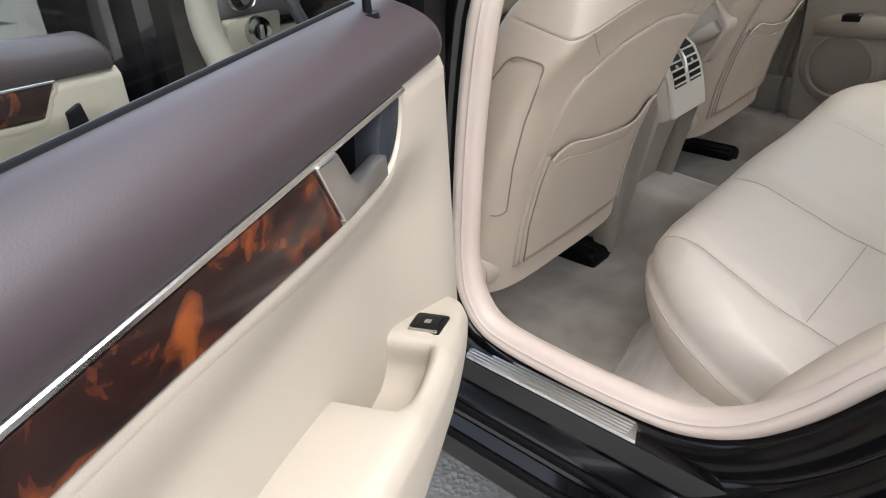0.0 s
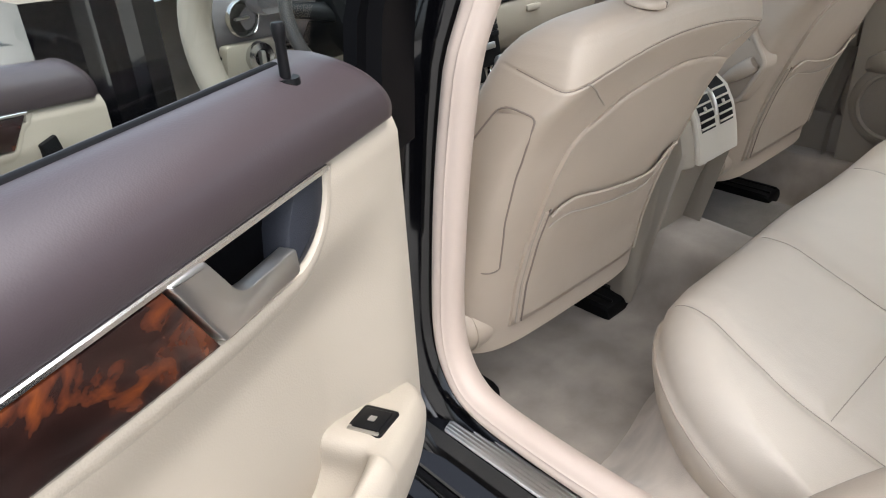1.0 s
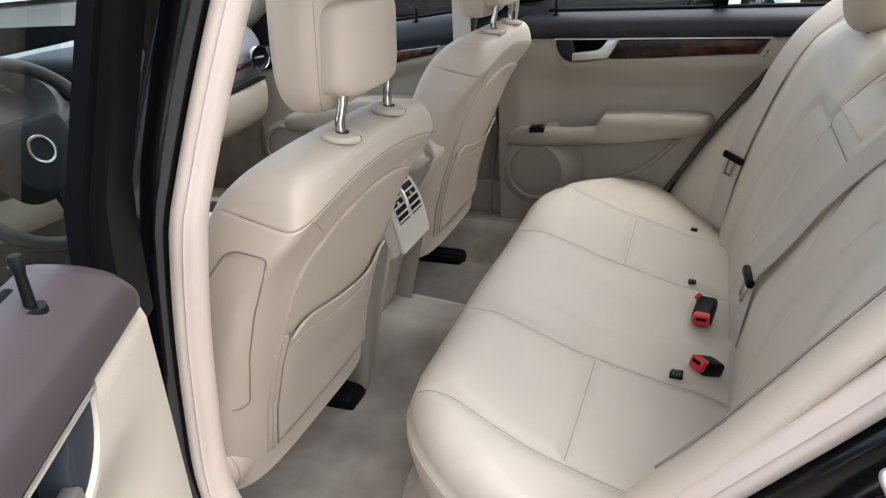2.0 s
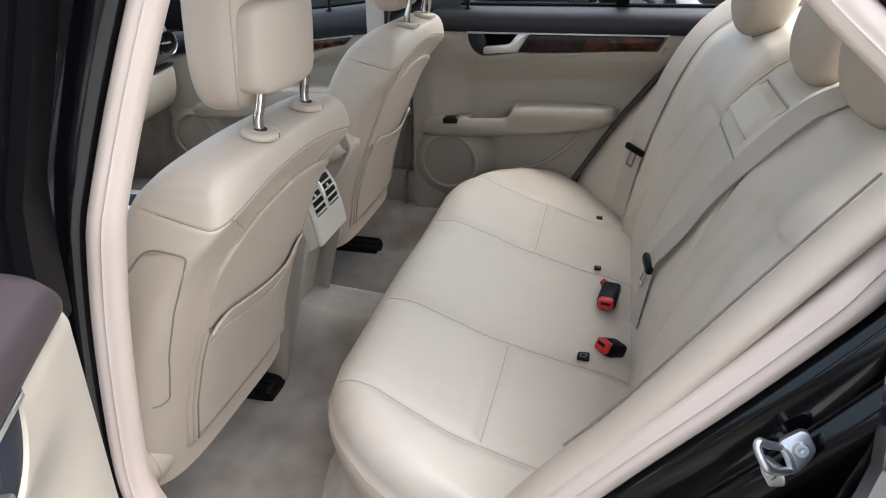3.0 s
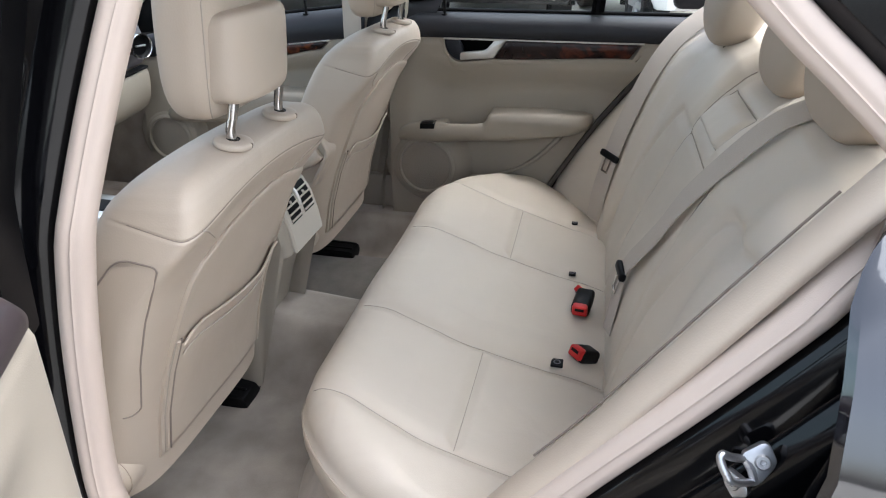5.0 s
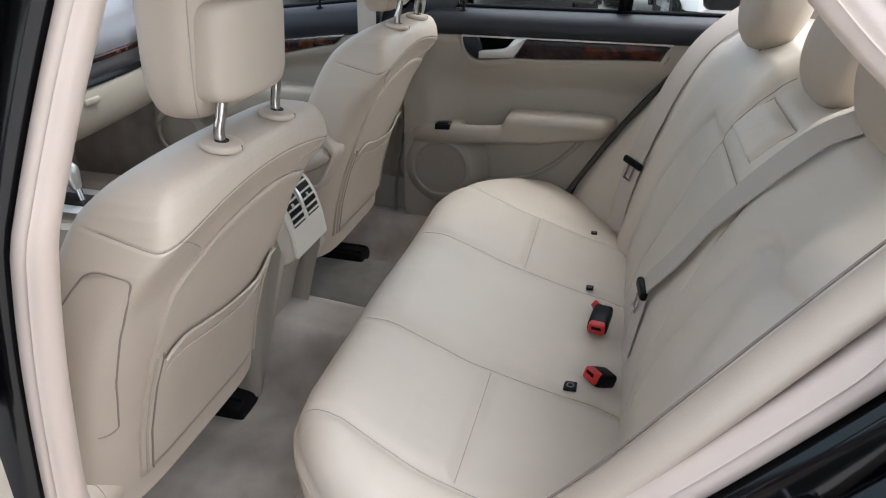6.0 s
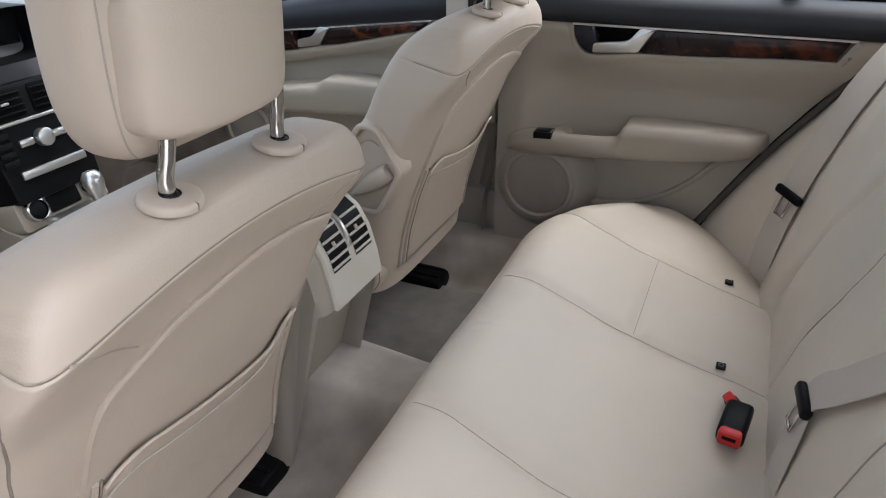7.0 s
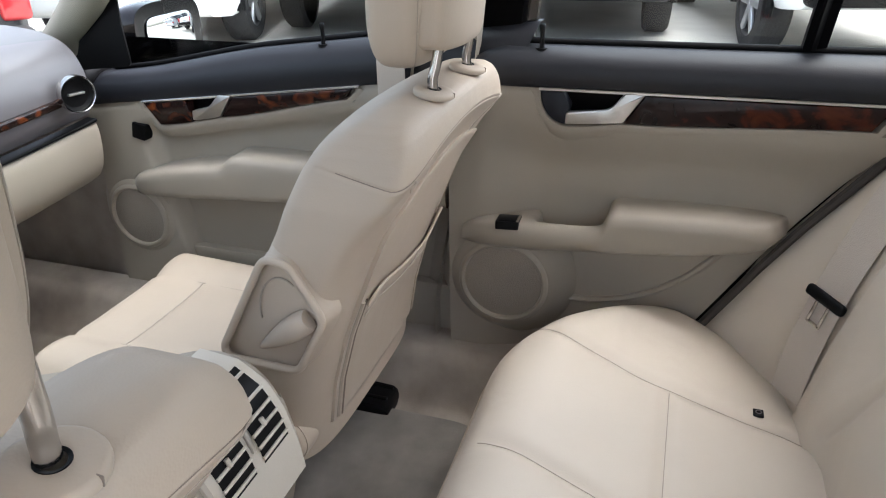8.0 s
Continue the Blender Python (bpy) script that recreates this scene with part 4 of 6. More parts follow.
            rows.append([P(a - wd / 2, c0, z), P(a - wd / 2, c1 - 0.006, z), P(a - wd / 2 + 0.006, c1, z), P(a + wd / 2 - 0.02, c1, z), P(a + wd / 2 - 0.012, c1 - 0.01, z), P(a + wd / 2, c1 - 0.012, z), P(a + wd / 2, c0, z)])
        part(name, loft(rows, close_v=True, cap=True), FRAMEBLACK, d, "black window frame post")
    if not spec["near"] and spec.get("speaker") and not spec.get("wedge"):
        part("rear_edge_seal", tube([P(a1(z) + 0.004, -0.008, z) for z in np.linspace(0.42, 0.93, 30)], 0.007, 8), mat("dark_brown_rubber", (0.045, 0.038, 0.032), 0.7), d, "dark rubber edge of the door")
    if spec["near"] and not spec.get("wedge"):
        part("door_marker", on_panel(P, rounded([(0.148, 0.520), (0.163, 0.520), (0.163, 0.545), (0.150, 0.545)], 0.003), -0.06, -0.012, 0.002), RED, d, "red marker in the door's lower edge")
    # lock pin
    if spec.get("pin"):
        pa = spec["pin"]
        pz = zc(pa) + hgt(pa) - 0.003
        pb = P(pa, -0.022, pz)
        q = lathe([(0.0, 0.034), (0.0035, 0.0335), (0.0045, 0.031), (0.0042, 0.026), (0.0032, 0.022), (0.0036, 0.0), (0.0085, 0.0005), (0.009, -0.004)], Matrix.Translation(pb), 14)
        part("lock_pin", q, BLACK, d, "black door lock pin")
    return d, P, face


REAR_A1 = [(0.38, 0.20), (0.43, 0.265), (0.517, 0.335), (0.651, 0.415), (0.72, 0.460), (0.856, 0.560), (0.93, 0.605)]


def arc(a, a0, a1):
    """A quarter round from 0 at a0 to 1 at a1."""
    u = min(1.0, max(0.0, (a0 - a) / (a0 - a1)))
    return 1 - math.sqrt(1 - u * u)


def rear_spec(near):
    arm_near = [(0.005, 0.672, 0.624, 0.012, 0.0), (0.02, 0.676, 0.606, 0.022, 0.0), (0.06, 0.683, 0.604, 0.030, 0.0), (0.105, 0.690, 0.607, 0.036, 0.0), (0.115, 0.694, 0.610, 0.038, 0.030), (0.135, 0.695, 0.612, 0.040, 0.045), (0.17, 0.698, 0.614, 0.043, 0.045), (0.195, 0.704, 0.617, 0.045, 0.030), (0.212, 0.710, 0.620, 0.047, 0.006), (0.23, 0.714, 0.622, 0.048, 0.0), (0.30, 0.723, 0.632, 0.048, 0.0), (0.38, 0.728, 0.642, 0.044, 0.0), (0.43, 0.724, 0.652, 0.034, 0.0), (0.47, 0.710, 0.674, 0.012, 0.0)]
    if not near:
        arm_near = [(-0.03, 0.668, 0.630, 0.010, 0), (0.0, 0.684, 0.632, 0.022, 0), (0.04, 0.690, 0.636, 0.030, 0), (0.09, 0.694, 0.640, 0.034, 0), (0.102, 0.695, 0.642, 0.035, 0.022), (0.15, 0.698, 0.648, 0.038, 0.030), (0.185, 0.702, 0.652, 0.040, 0.030), (0.198, 0.708, 0.653, 0.041, 0.014), (0.208, 0.726, 0.655, 0.042, 0), (0.23, 0.731, 0.657, 0.043, 0), (0.30, 0.734, 0.665, 0.044, 0), (0.36, 0.735, 0.673, 0.042, 0), (0.41, 0.734, 0.680, 0.034, 0), (0.44, 0.731, 0.686, 0.014, 0), (0.46, 0.726, 0.690, -0.025, 0)]
    return dict(near=near, chrome=lambda a: (0.914 if near else 0.900) + 0.012 * a, belt=lambda a: 0.056, front=(lambda z: 0.20 * smooth(0.62, 0.50, z) - 0.018) if near else (lambda z: -0.055),
                rear=lambda z: interp(REAR_A1, z) + (0.0 if near else 0.012), bottom=0.40, tip=0.092 if near else 0.086, inlay_low=(lambda a: 0.862 + 0.022 * smooth(0.16, 0.5, a) + 0.05 * arc(a, 0.141, 0.092)) if near else (lambda a: 0.847 + 0.010 * smooth(0.13, 0.22, a) + 0.014 * smooth(0.22, 0.54, a) + 0.05 * arc(a, 0.127, 0.086)),
                handle=(0.141, 0.243) if near else (0.127, 0.237), inlay_end=0.575 if near else 0.548, armrest=arm_near, switch=(0.074, 0.0, 0.684) if near else (0.050, 0.016, 0.690), speaker=None if near else (0.042, 0.573, 0.066),
                shell=(-0.03, 0.85, 0.80), low=0.27, glass=(-0.06, 0.60), pin=0.086 if near else 0.083,
                corner=0.045 if near else 0.075, posts=[("frame_post", ((-0.069, 0.86), (-0.146, 1.33)), 0.092), ("quarter_post", ((0.445, 0.965), (0.47, 1.33)), 0.03)])


car_door((-0.748, 0.266, 0.0), (-0.902, -0.431, 0), (0.431, -0.902, 0), rear_spec(True), "open rear car door with beige trim and burl wood inlay")
# The upper trim's material here is the aubergine trim's shaded copy.
car_door((0.625, 0.335, 0.0), (0, -1, 0), (-1, 0, 0), dict(rear_spec(False), upper=mat("shaded_soft_trim", (0.014, 0.015, 0.019), 0.42, spec=0.3, grain=0.12, size=0.0016)), "closed rear car door with beige trim and burl wood inlay")


def front_spec(near):
    arm = [(0.07, 0.664, 0.640, 0.0, 0.0), (0.10, 0.684, 0.640, 0.024, 0.0), (0.16, 0.702, 0.645, 0.036, 0.0), (0.22, 0.714, 0.650, 0.040, 0.0), (0.27, 0.721, 0.655, 0.041, 0.0), (0.30, 0.726, 0.657, 0.041, 0.0), (0.325, 0.743, 0.659, 0.041, 0.0), (0.36, 0.746, 0.661, 0.041, 0.0), (0.45, 0.747, 0.668, 0.041, 0.0), (0.62, 0.747, 0.676, 0.036, 0.0), (0.72, 0.735, 0.680, 0.015, 0.0)]
    return dict(near=near, chrome=lambda a: 0.806 + 0.128 * a, belt=lambda a: 0.055 + 0.016 * smooth(0.1, 0.4, a), front=lambda z: 0.0, rear=lambda z: 0.78, bottom=0.38, tip=0.130,
                inlay_low=lambda a: 0.806 + 0.128 * a - 0.046 + 0.008 * smooth(0.2, 0.32, a) + 0.018 * smooth(0.32, 0.56, a) + 0.035 * smooth(0.165, 0.135, a), handle=(0.238, 0.323), inlay_end=0.56, armrest=arm, switch=(0.110, 0.006, 0.764), switch_up=True,
                speaker=(0.070, 0.585, 0.058), shell=(-0.05, 1.0, 0.5), low=0.27, glass=(0.10, 0.78), pin=0.50, wedge=True, corner=0.02,
                posts=[("frame_post", ((0.80, 0.95), (0.86, 1.33)), 0.09)])


car_door((0.650, 1.12, 0.0), (0, -1, 0), (-1, 0, 0), dict(front_spec(False), upper=bpy.data.materials["shaded_soft_trim"]), "closed front passenger door with beige trim and wood inlay")
car_door((-0.735, 0.955, 0.0), (-0.902, -0.431, 0), (0.431, -0.902, 0), front_spec(True), "open driver door with beige trim and wood inlay")

# ---- far side: jamb trim, pillar, belt line ----
part("far_pillar", loft([[(0.66 - lean(z) - dx, 0.42 + dy - 0.30 * max(0, z - 0.5) * 0.55, z) for dx, dy in ((0.03, 0.10), (0.0, 0.10), (-0.03, 0.05), (0.0, 0.0), (0.03, 0.0))] for z in np.linspace(0.4, 1.38, 20)]), PLASTIC, body, "beige centre pillar trim")
rows = [[(0.70, y, 0.33), (0.655, y, 0.36), (0.64, y, 0.41), (0.62, y, 0.425), (0.60, y, 0.415), (0.585, y, 0.36), (0.575, y, 0.325)] for y in np.linspace(-0.2, 1.5, 30)]
part("far_sill", loft(rows), PLASTIC, body, "beige inner sill trim")
sill_line = [(q.x, q.y) for q in spline([(-0.588, 0.486, 0), (-0.582, 0.496, 0), (-0.575, 0.498, 0), (-0.566, 0.489, 0), (-0.552, 0.468, 0), (-0.535, 0.444, 0), (-0.515, 0.414, 0), (-0.480, 0.368, 0), (-0.460, 0.322, 0)], 26)]
near_sill = part("near_sill", loft([[(x, y, z) for x, z in sill_line] for y in np.linspace(-0.1, 0.45, 24)]), PALETRIM, body, "pale beige inner sill trim")
for y in (0.112, 0.325):
    part("trim_joint", tube([(x + 0.0003, y + 0.2 * (x + 0.588), z + 0.0004) for x, z in sill_line[:20]], 0.0010, 5), SEAM_AND_SHADE, near_sill)
heel_top = spline([(-0.14, 0.246, 0.47), (-0.25, 0.240, 0.47), (-0.335, 0.228, 0.47), (-0.405, 0.186, 0.47), (-0.450, 0.140, 0.47), (-0.478, 0.088, 0.47), (-0.492, 0.03, 0.47), (-0.502, -0.06, 0.47)], 48)
heel_foot = spline([(-0.14, 0.300, 0.322), (-0.244, 0.308, 0.325), (-0.349, 0.285, 0.326), (-0.420, 0.268, 0.330), (-0.468, 0.262, 0.338), (-0.502, 0.222, 0.390), (-0.540, 0.13, 0.445), (-0.562, 0.0, 0.476)], 48)
rows = [[(a.x + (b.x - a.x) * u, a.y + (b.y - a.y) * u - 0.010 * math.sin(math.pi * u) * (a.z - b.z) / 0.12, a.z + (b.z - a.z) * (1 - (1 - u) ** 1.4)) for u in np.linspace(0, 1, 14)] for a, b in zip(heel_top, heel_foot)]
part("heel_board", loft(rows), HEEL, body, "pale carpeted board below the bench")

# ---- roof, pillars, glass, closing walls ----
roof = finish("ceiling", loft([[(x, y, 1.385 + 0.035 * (1 - (x / 0.55) ** 2) - 0.05 * smooth(-0.2, -0.5, y)) for x in np.linspace(-0.53, 0.53, 16)] for y in np.linspace(-0.50, 0.62, 16)]), mat("beige_headliner", (0.62, 0.56, 0.48), 0.9, grain=0.3, size=0.002))
tagged(roof, "pale beige fabric headliner", "ceiling", kind="structure")
outer = loft([[(x, y, 1.405 + 0.045 * (1 - (x / 0.6) ** 2) - 0.05 * smooth(-0.2, -0.5, y)) for x in np.linspace(-0.57, 0.57, 16)] for y in np.linspace(-0.52, 0.64, 16)])
part("roof_skin", outer, GLOSS, body, "glossy black roof")
for sgn in (-1, 1):
    part("roof_rail", tube(spline([(sgn * 0.50, 0.62, 1.36), (sgn * 0.535, 0.2, 1.385), (sgn * 0.535, -0.2, 1.375), (sgn * 0.51, -0.5, 1.33)], 20), 0.035, 10), PLASTIC, body, "beige roof rail trim")
    pil = spline([(-0.50, 0.50, 1.38), (-0.52, 0.70, 1.18), (-0.54, 0.84, 1.05), (-0.557, 0.96, 0.93), (-0.560, 0.985, 0.83), (-0.538, 0.96, 0.70), (-0.530, 0.94, 0.60), (-0.535, 0.93, 0.45)], 40) if sgn < 0 else spline([(sgn * 0.50, 0.60, 1.37), (sgn * 0.58, 0.86, 1.16), (sgn * 0.66, 1.12, 0.955), (sgn * 0.70, 1.28, 0.84)], 24)
    part("front_pillar", tube(pil, 0.026 if sgn < 0 else 0.034, 12, flat=1.0), PLASTIC, body, "beige windscreen pillar trim")
    part("rear_pillar", loft([[(sgn * (0.62 - lean(z)), y0, z) for y0 in np.linspace(-0.36 + (0.30 * smooth(1.08, 1.36, z)), -0.85 + 0.55 * smooth(0.95, 1.36, z), 8)] for z in np.linspace(0.60, 1.38, 16)]), PLASTIC, body, "beige rear pillar trim")
shelf = loft([[(x, y, 0.968) for x in np.linspace(-0.62, 0.62, 10)] for y in np.linspace(-0.92, -0.44, 8)])
part("parcel_shelf", shelf, PLASTIC, body, "beige parcel shelf")
part("rear_bulkhead", loft([[(x, -0.50, z) for x in (-0.7, 0.7)] for z in (0.3, 0.97)]), PLASTIC, body)
gl = part("windscreen", loft([[(x * (0.66 - 0.17 * u), 1.22 - 0.60 * u - 0.10 * x * x, 0.90 + 0.48 * u) for x in np.linspace(-1, 1, 12)] for u in np.linspace(0, 1, 8)]), GLASS, body, "clear windscreen")
gl = part("rear_window", loft([[(x * (0.58 - 0.10 * u), -0.95 + 0.45 * u, 0.97 + 0.39 * u) for x in np.linspace(-1, 1, 12)] for u in np.linspace(0, 1, 8)]), GLASS, body, "clear rear window")
gl.visible_shadow = False
part("bonnet", loft([[(x, y, 0.90 - 0.05 * (x / 0.8) ** 2 - 0.12 * smooth(1.3, 2.3, y)) for x in np.linspace(-0.82, 0.82, 12)] for y in np.linspace(1.24, 2.3, 12)]), GLOSS, body, "glossy black bonnet")
part("firewall", loft([[(x, 1.45, z) for x in (-0.75, 0.75)] for z in (0.2, 0.90)]), CARPET, body)
part("kick_panel", loft([[(0.69, y, z) for y in (1.10, 1.46)] for z in (0.2, 0.82)]), CARPET, body, "beige carpet kick panel")
part("far_side_panel", loft([[(0.80 - 0.10 * smooth(1.7, 2.3, y) - 0.10 * smooth(-1.2, -1.6, y) - 0.06 * smooth(0.7, 0.92, z), y, z) for y in np.linspace(-1.6, 2.3, 40)] for z in np.linspace(0.2, 0.92, 10)]), GLOSS, body, "glossy black car side")
part("boot_lid", loft([[(x, y, 0.965 - 0.05 * smooth(-1.2, -1.6, y) - 0.04 * (x / 0.7) ** 2) for x in np.linspace(-0.70, 0.70, 12)] for y in np.linspace(-0.93, -1.6, 10)]), GLOSS, body, "glossy black boot lid")
part("tail_panel", loft([[(x, -1.6 - 0.05 * (1 - (x / 0.7) ** 2), z) for x in np.linspace(-0.70, 0.70, 12)] for z in np.linspace(0.25, 0.91, 8)]), GLOSS, body, "glossy black tail panel")
part("nose_panel", loft([[(x, 2.3 + 0.08 * (1 - (x / 0.8) ** 2), z) for x in np.linspace(-0.80, 0.80, 12)] for z in np.linspace(0.22, 0.76, 8)]), GLOSS, body, "glossy black nose panel")
part("underbody", loft([[(x, y, 0.19) for x in (-0.58, 0.80)] for y in (-1.6, 2.3)]), BLACK, body)
# quarter panel beside the opening
rows = []
for z in np.linspace(0.30, 1.06, 40):
    ye = interp([(0.30, -0.02), (0.60, -0.12), (0.72, -0.20), (0.80, -0.268), (0.86, -0.290), (0.97, -0.296), (1.00, -0.312), (1.06, -0.40)], z)
    xe = interp([(0.30, 0.735), (0.80, 0.738), (0.86, 0.724), (0.92, 0.698), (0.97, 0.664), (1.06, 0.585)], z)
    rows.append([(-xe + 0.05, ye - 0.020, z), (-xe + 0.012, ye - 0.004, z), (-xe + 0.004, ye, z), (-xe - 0.002, ye - 0.005, z)] + [(-xe - 0.002 - 0.022 * smooth(0, 0.3, d) + 0.06 * smooth(0.7, 1.2, d), ye - 0.005 - d * (1.6 + ye) / 1.2, z) for d in np.linspace(0.02, 1.2, 20)])
part("quarter_panel", loft(rows), PAINTWORK, body, "glossy black rear quarter panel")

# ---- centre console ----
con = thing("centre_console", "beige centre console with rear air vents between the front seats", "centre console", at=(0.018, 0.441, 0.402))
CP = [(0.500, 0.36), (0.480, 0.44), (0.450, 0.54), (0.425, 0.595), (0.405, 0.612), (0.394, 0.619), (0.390, 0.626), (0.396, 0.66), (0.406, 0.695), (0.421, 0.722), (0.447, 0.740), (0.49, 0.742), (0.56, 0.715), (0.66, 0.675), (0.74, 0.645), (0.80, 0.632), (0.95, 0.628), (1.05, 0.65)]
CB = [(p.x, p.y) for p in spline([(a, b, 0) for a, b in CP], 90)]
rows = []
for x in np.linspace(-1, 1, 25):
    e = abs(x) ** 10
    rows.append([((0.084 + 0.014 * smooth(0.60, 0.45, z)) * x, y - 0.45 + 0.010 * e, z - 0.40 - 0.010 * e * (z > 0.7)) for y, z in CB])
foot = [[(r[k][0] * 1.02, max(r[k][1], 0.02), -0.06) for k in range(len(r))] for r in (rows[0], rows[-1])]
part("console_body", loft([foot[0]] + rows + [foot[1]]), PLASTIC, con, angle=50)


def vent_y(z):
    return float(np.interp(z, [b for _, b in CP[:12]], [a for a, _ in CP[:12]]))


def on_console(x, z, out):
    y0, y1 = vent_y(z - 0.008), vent_y(z + 0.008)
    n = Vector((0, -0.016, (y1 - y0))).normalized()
    return Vector((x, vent_y(z) - 0.45, z - 0.40)) + n * out


rows = []
for z in np.linspace(0.626, 0.744, 30):
    rows.append([on_console(-0.062, z, -0.006), on_console(-0.062, z, 0.004), on_console(-0.059, z, 0.007)] + [on_console(x, z, 0.007) for x in np.linspace(-0.052, 0.054, 9)] + [on_console(0.063, z, 0.007), on_console(0.066, z, 0.004), on_console(0.066, z, -0.006)])
vp = part("vent_panel", loft(rows, cap=True), mat("pale_beige_plastic", (0.50, 0.46, 0.39), 0.5, grain=0.1), con, "pale beige rear vent panel")
for sx in (-1, 1):
    z0, z1 = 0.672, 0.738
    rows = [[on_console(0.002 + sx * 0.029 + dx, z, 0.0078) for dx in np.linspace(-0.022, 0.022, 5)] for z in np.linspace(z0, z1, 10)]
    part("vent_opening", loft(rows), BLACK, con, "black vent opening")
    for k in range(6):
        zz = z0 + 0.005 + (z1 - z0 - 0.010) * k / 5
        part("vent_slat", tube([on_console(0.002 + sx * 0.029 + dx, zz, 0.0085) for dx in (-0.022, 0.0, 0.022)], 0.0019, 6), vp.data.materials[0], con)
    part("vent_slider", tube([on_console(0.002 + sx * 0.029 - 0.003, zz, 0.010) for zz in (0.699, 0.706)], 0.0026, 8), vp.data.materials[0], con)
part("vent_wheel", tube([on_console(0.002, zz, 0.007 + 0.004 * math.sin(math.pi * (zz - 0.690) / 0.040)) for zz in np.linspace(0.690, 0.730, 9)], 0.003, 8), SATIN, con, "small ribbed vent wheel")

# recliner plate and knob on the passenger seat's inner side
rp = [(0.438, 0.795), (0.408, 0.792), (0.371, 0.727), (0.410, 0.653), (0.500, 0.655), (0.508, 0.668)]
ring_pts = [Vector((-0.2225, a, b)) for a, b in rounded(rp, 0.012)]
part("recliner_rim", tube(ring_pts, 0.0048, 10, closed=True), SHADED_LEATHER, seat_r, "raised rim of the recliner plate")
rows = [[(-0.2205 + 0.006 * (k < 1.02), p.y * k + 0.432 * (1 - k), p.z * k + 0.715 * (1 - k)) for p in ring_pts] for k in (1.14, 1.03, 1.0, 0.6, 0.02)]
rows[0] = [(-0.19, q[1], q[2]) for q in rows[0]]
part("recliner_plate", loft(rows, close_v=True), SHADED_LEATHER, seat_r)
kn = []
for k in range(17):
    u = k / 16
    c = Vector((-0.2165, 0.389 + 0.068 * u, 0.727 - 0.050 * u))
    rr = 0.019 * (1 - 0.62 * u) * (math.sin(math.pi * min(1.0, 0.10 + u * 0.86)) ** 0.4)
    hh = 0.022 * (1 - 0.55 * u) * (math.sin(math.pi * min(1.0, 0.10 + u * 0.86)) ** 0.3)
    kn.append([c + Vector((-hh * max(0, math.cos(t)) ** 0.6 - 0.001, -rr * math.sin(t) * 0.61, -rr * math.sin(t) * 0.79)) for t in (2 * math.pi * j / 20 for j in range(20))])
part("recliner_knob", loft(kn, close_v=True, cap=True), SHADED_LEATHER, seat_r, "beige recliner knob")
arc = [Vector((-0.2160, 0.424 - 0.030 * math.cos(t), 0.722 + 0.048 * math.sin(t))) for t in np.linspace(1.0, 3.3, 24)]
part("plate_line", tube(arc, 0.0012, 5), SEAMDARK, seat_r)

# airbag panel on the driver seat's outer side
_side = bmesh.new()
seat_shell(_side)
side_tree = BVHTree.FromBMesh(_side)
_side.free()


def on_side(y, z, out):
    """A point on the seat's outer side, out from its surface."""
    at, n, _, _ = side_tree.ray_cast(Vector((-0.5, y, z)), Vector((1, 0, 0)))
    return at + n * (out if n.x < 0 else -out)


panel = [(p[0], p[1]) for p in rounded([(0.455, 0.748), (0.408, 0.808), (0.368, 0.855), (0.320, 0.849), (0.356, 0.777), (0.384, 0.699), (0.408, 0.618), (0.490, 0.662)], (0.02, 0.02, 0.018, 0.010, 0.02, 0.02, 0.010, 0.02), 6)]
mid = (0.405, 0.735)
rows = [[on_side(mid[0] + (a - mid[0]) * k, mid[1] + (b - mid[1]) * k, h) for a, b in panel] for k, h in ((1.0, -0.003), (1.0, 0.0005), (0.985, 0.0022), (0.95, 0.0030), (0.8, 0.0034), (0.6, 0.0036), (0.4, 0.0036), (0.2, 0.0036), (0.02, 0.0036))]
part("side_panel", loft(rows, close_v=True), SHADED_LEATHER, seat_l, "padded side airbag panel", angle=60)
# Dark tube colours in the shade along the airbag panel's joint.
part("side_panel_gap_shade", tube([on_side(mid[0] + (a - mid[0]) * 1.012, mid[1] + (b - mid[1]) * 1.008, 0.0002) for a, b in panel], 0.0013, 6, closed=True), SEAM_AND_SHADE, seat_l, "joint of the side airbag panel, its shade drawn dark")

# ---- seat rails, isofix tags, buckles, belts ----
def rail_end(x, w):
    r = thing("seat_rail", "black plastic end cover of a seat rail on the carpet", "seat rail", group="seat rails", at=(x, 0.500, FLOOR + 0.004))
    rows = []
    for y, h, k in ((0.12, 0.022, 1.0), (0.0, 0.022, 1.0), (-0.022, 0.021, 0.99), (-0.030, 0.017, 0.96), (-0.034, 0.009, 0.93), (-0.035, -0.004, 0.92)):
        rows.append([(-w * k, y, -0.03), (-w * k, y, h * 0.8), (-w * k * 0.9, y, h), (0, y, h * 1.03), (w * k * 0.9, y, h), (w * k, y, h * 0.8), (w * k, y, -0.03)])
    part("cover", loft(rows, cap=True), BLACK, r, angle=30)
    for dx in (-0.4, 0.4):
        part("rib", box(dx * w, 0.03, 0.022, 0.008, 0.11, 0.005, 0.002), BLACK, r)
    return r


rail_end(-0.094, 0.041)
rail_end(-0.454, 0.034)
rail_end(0.535, 0.040)


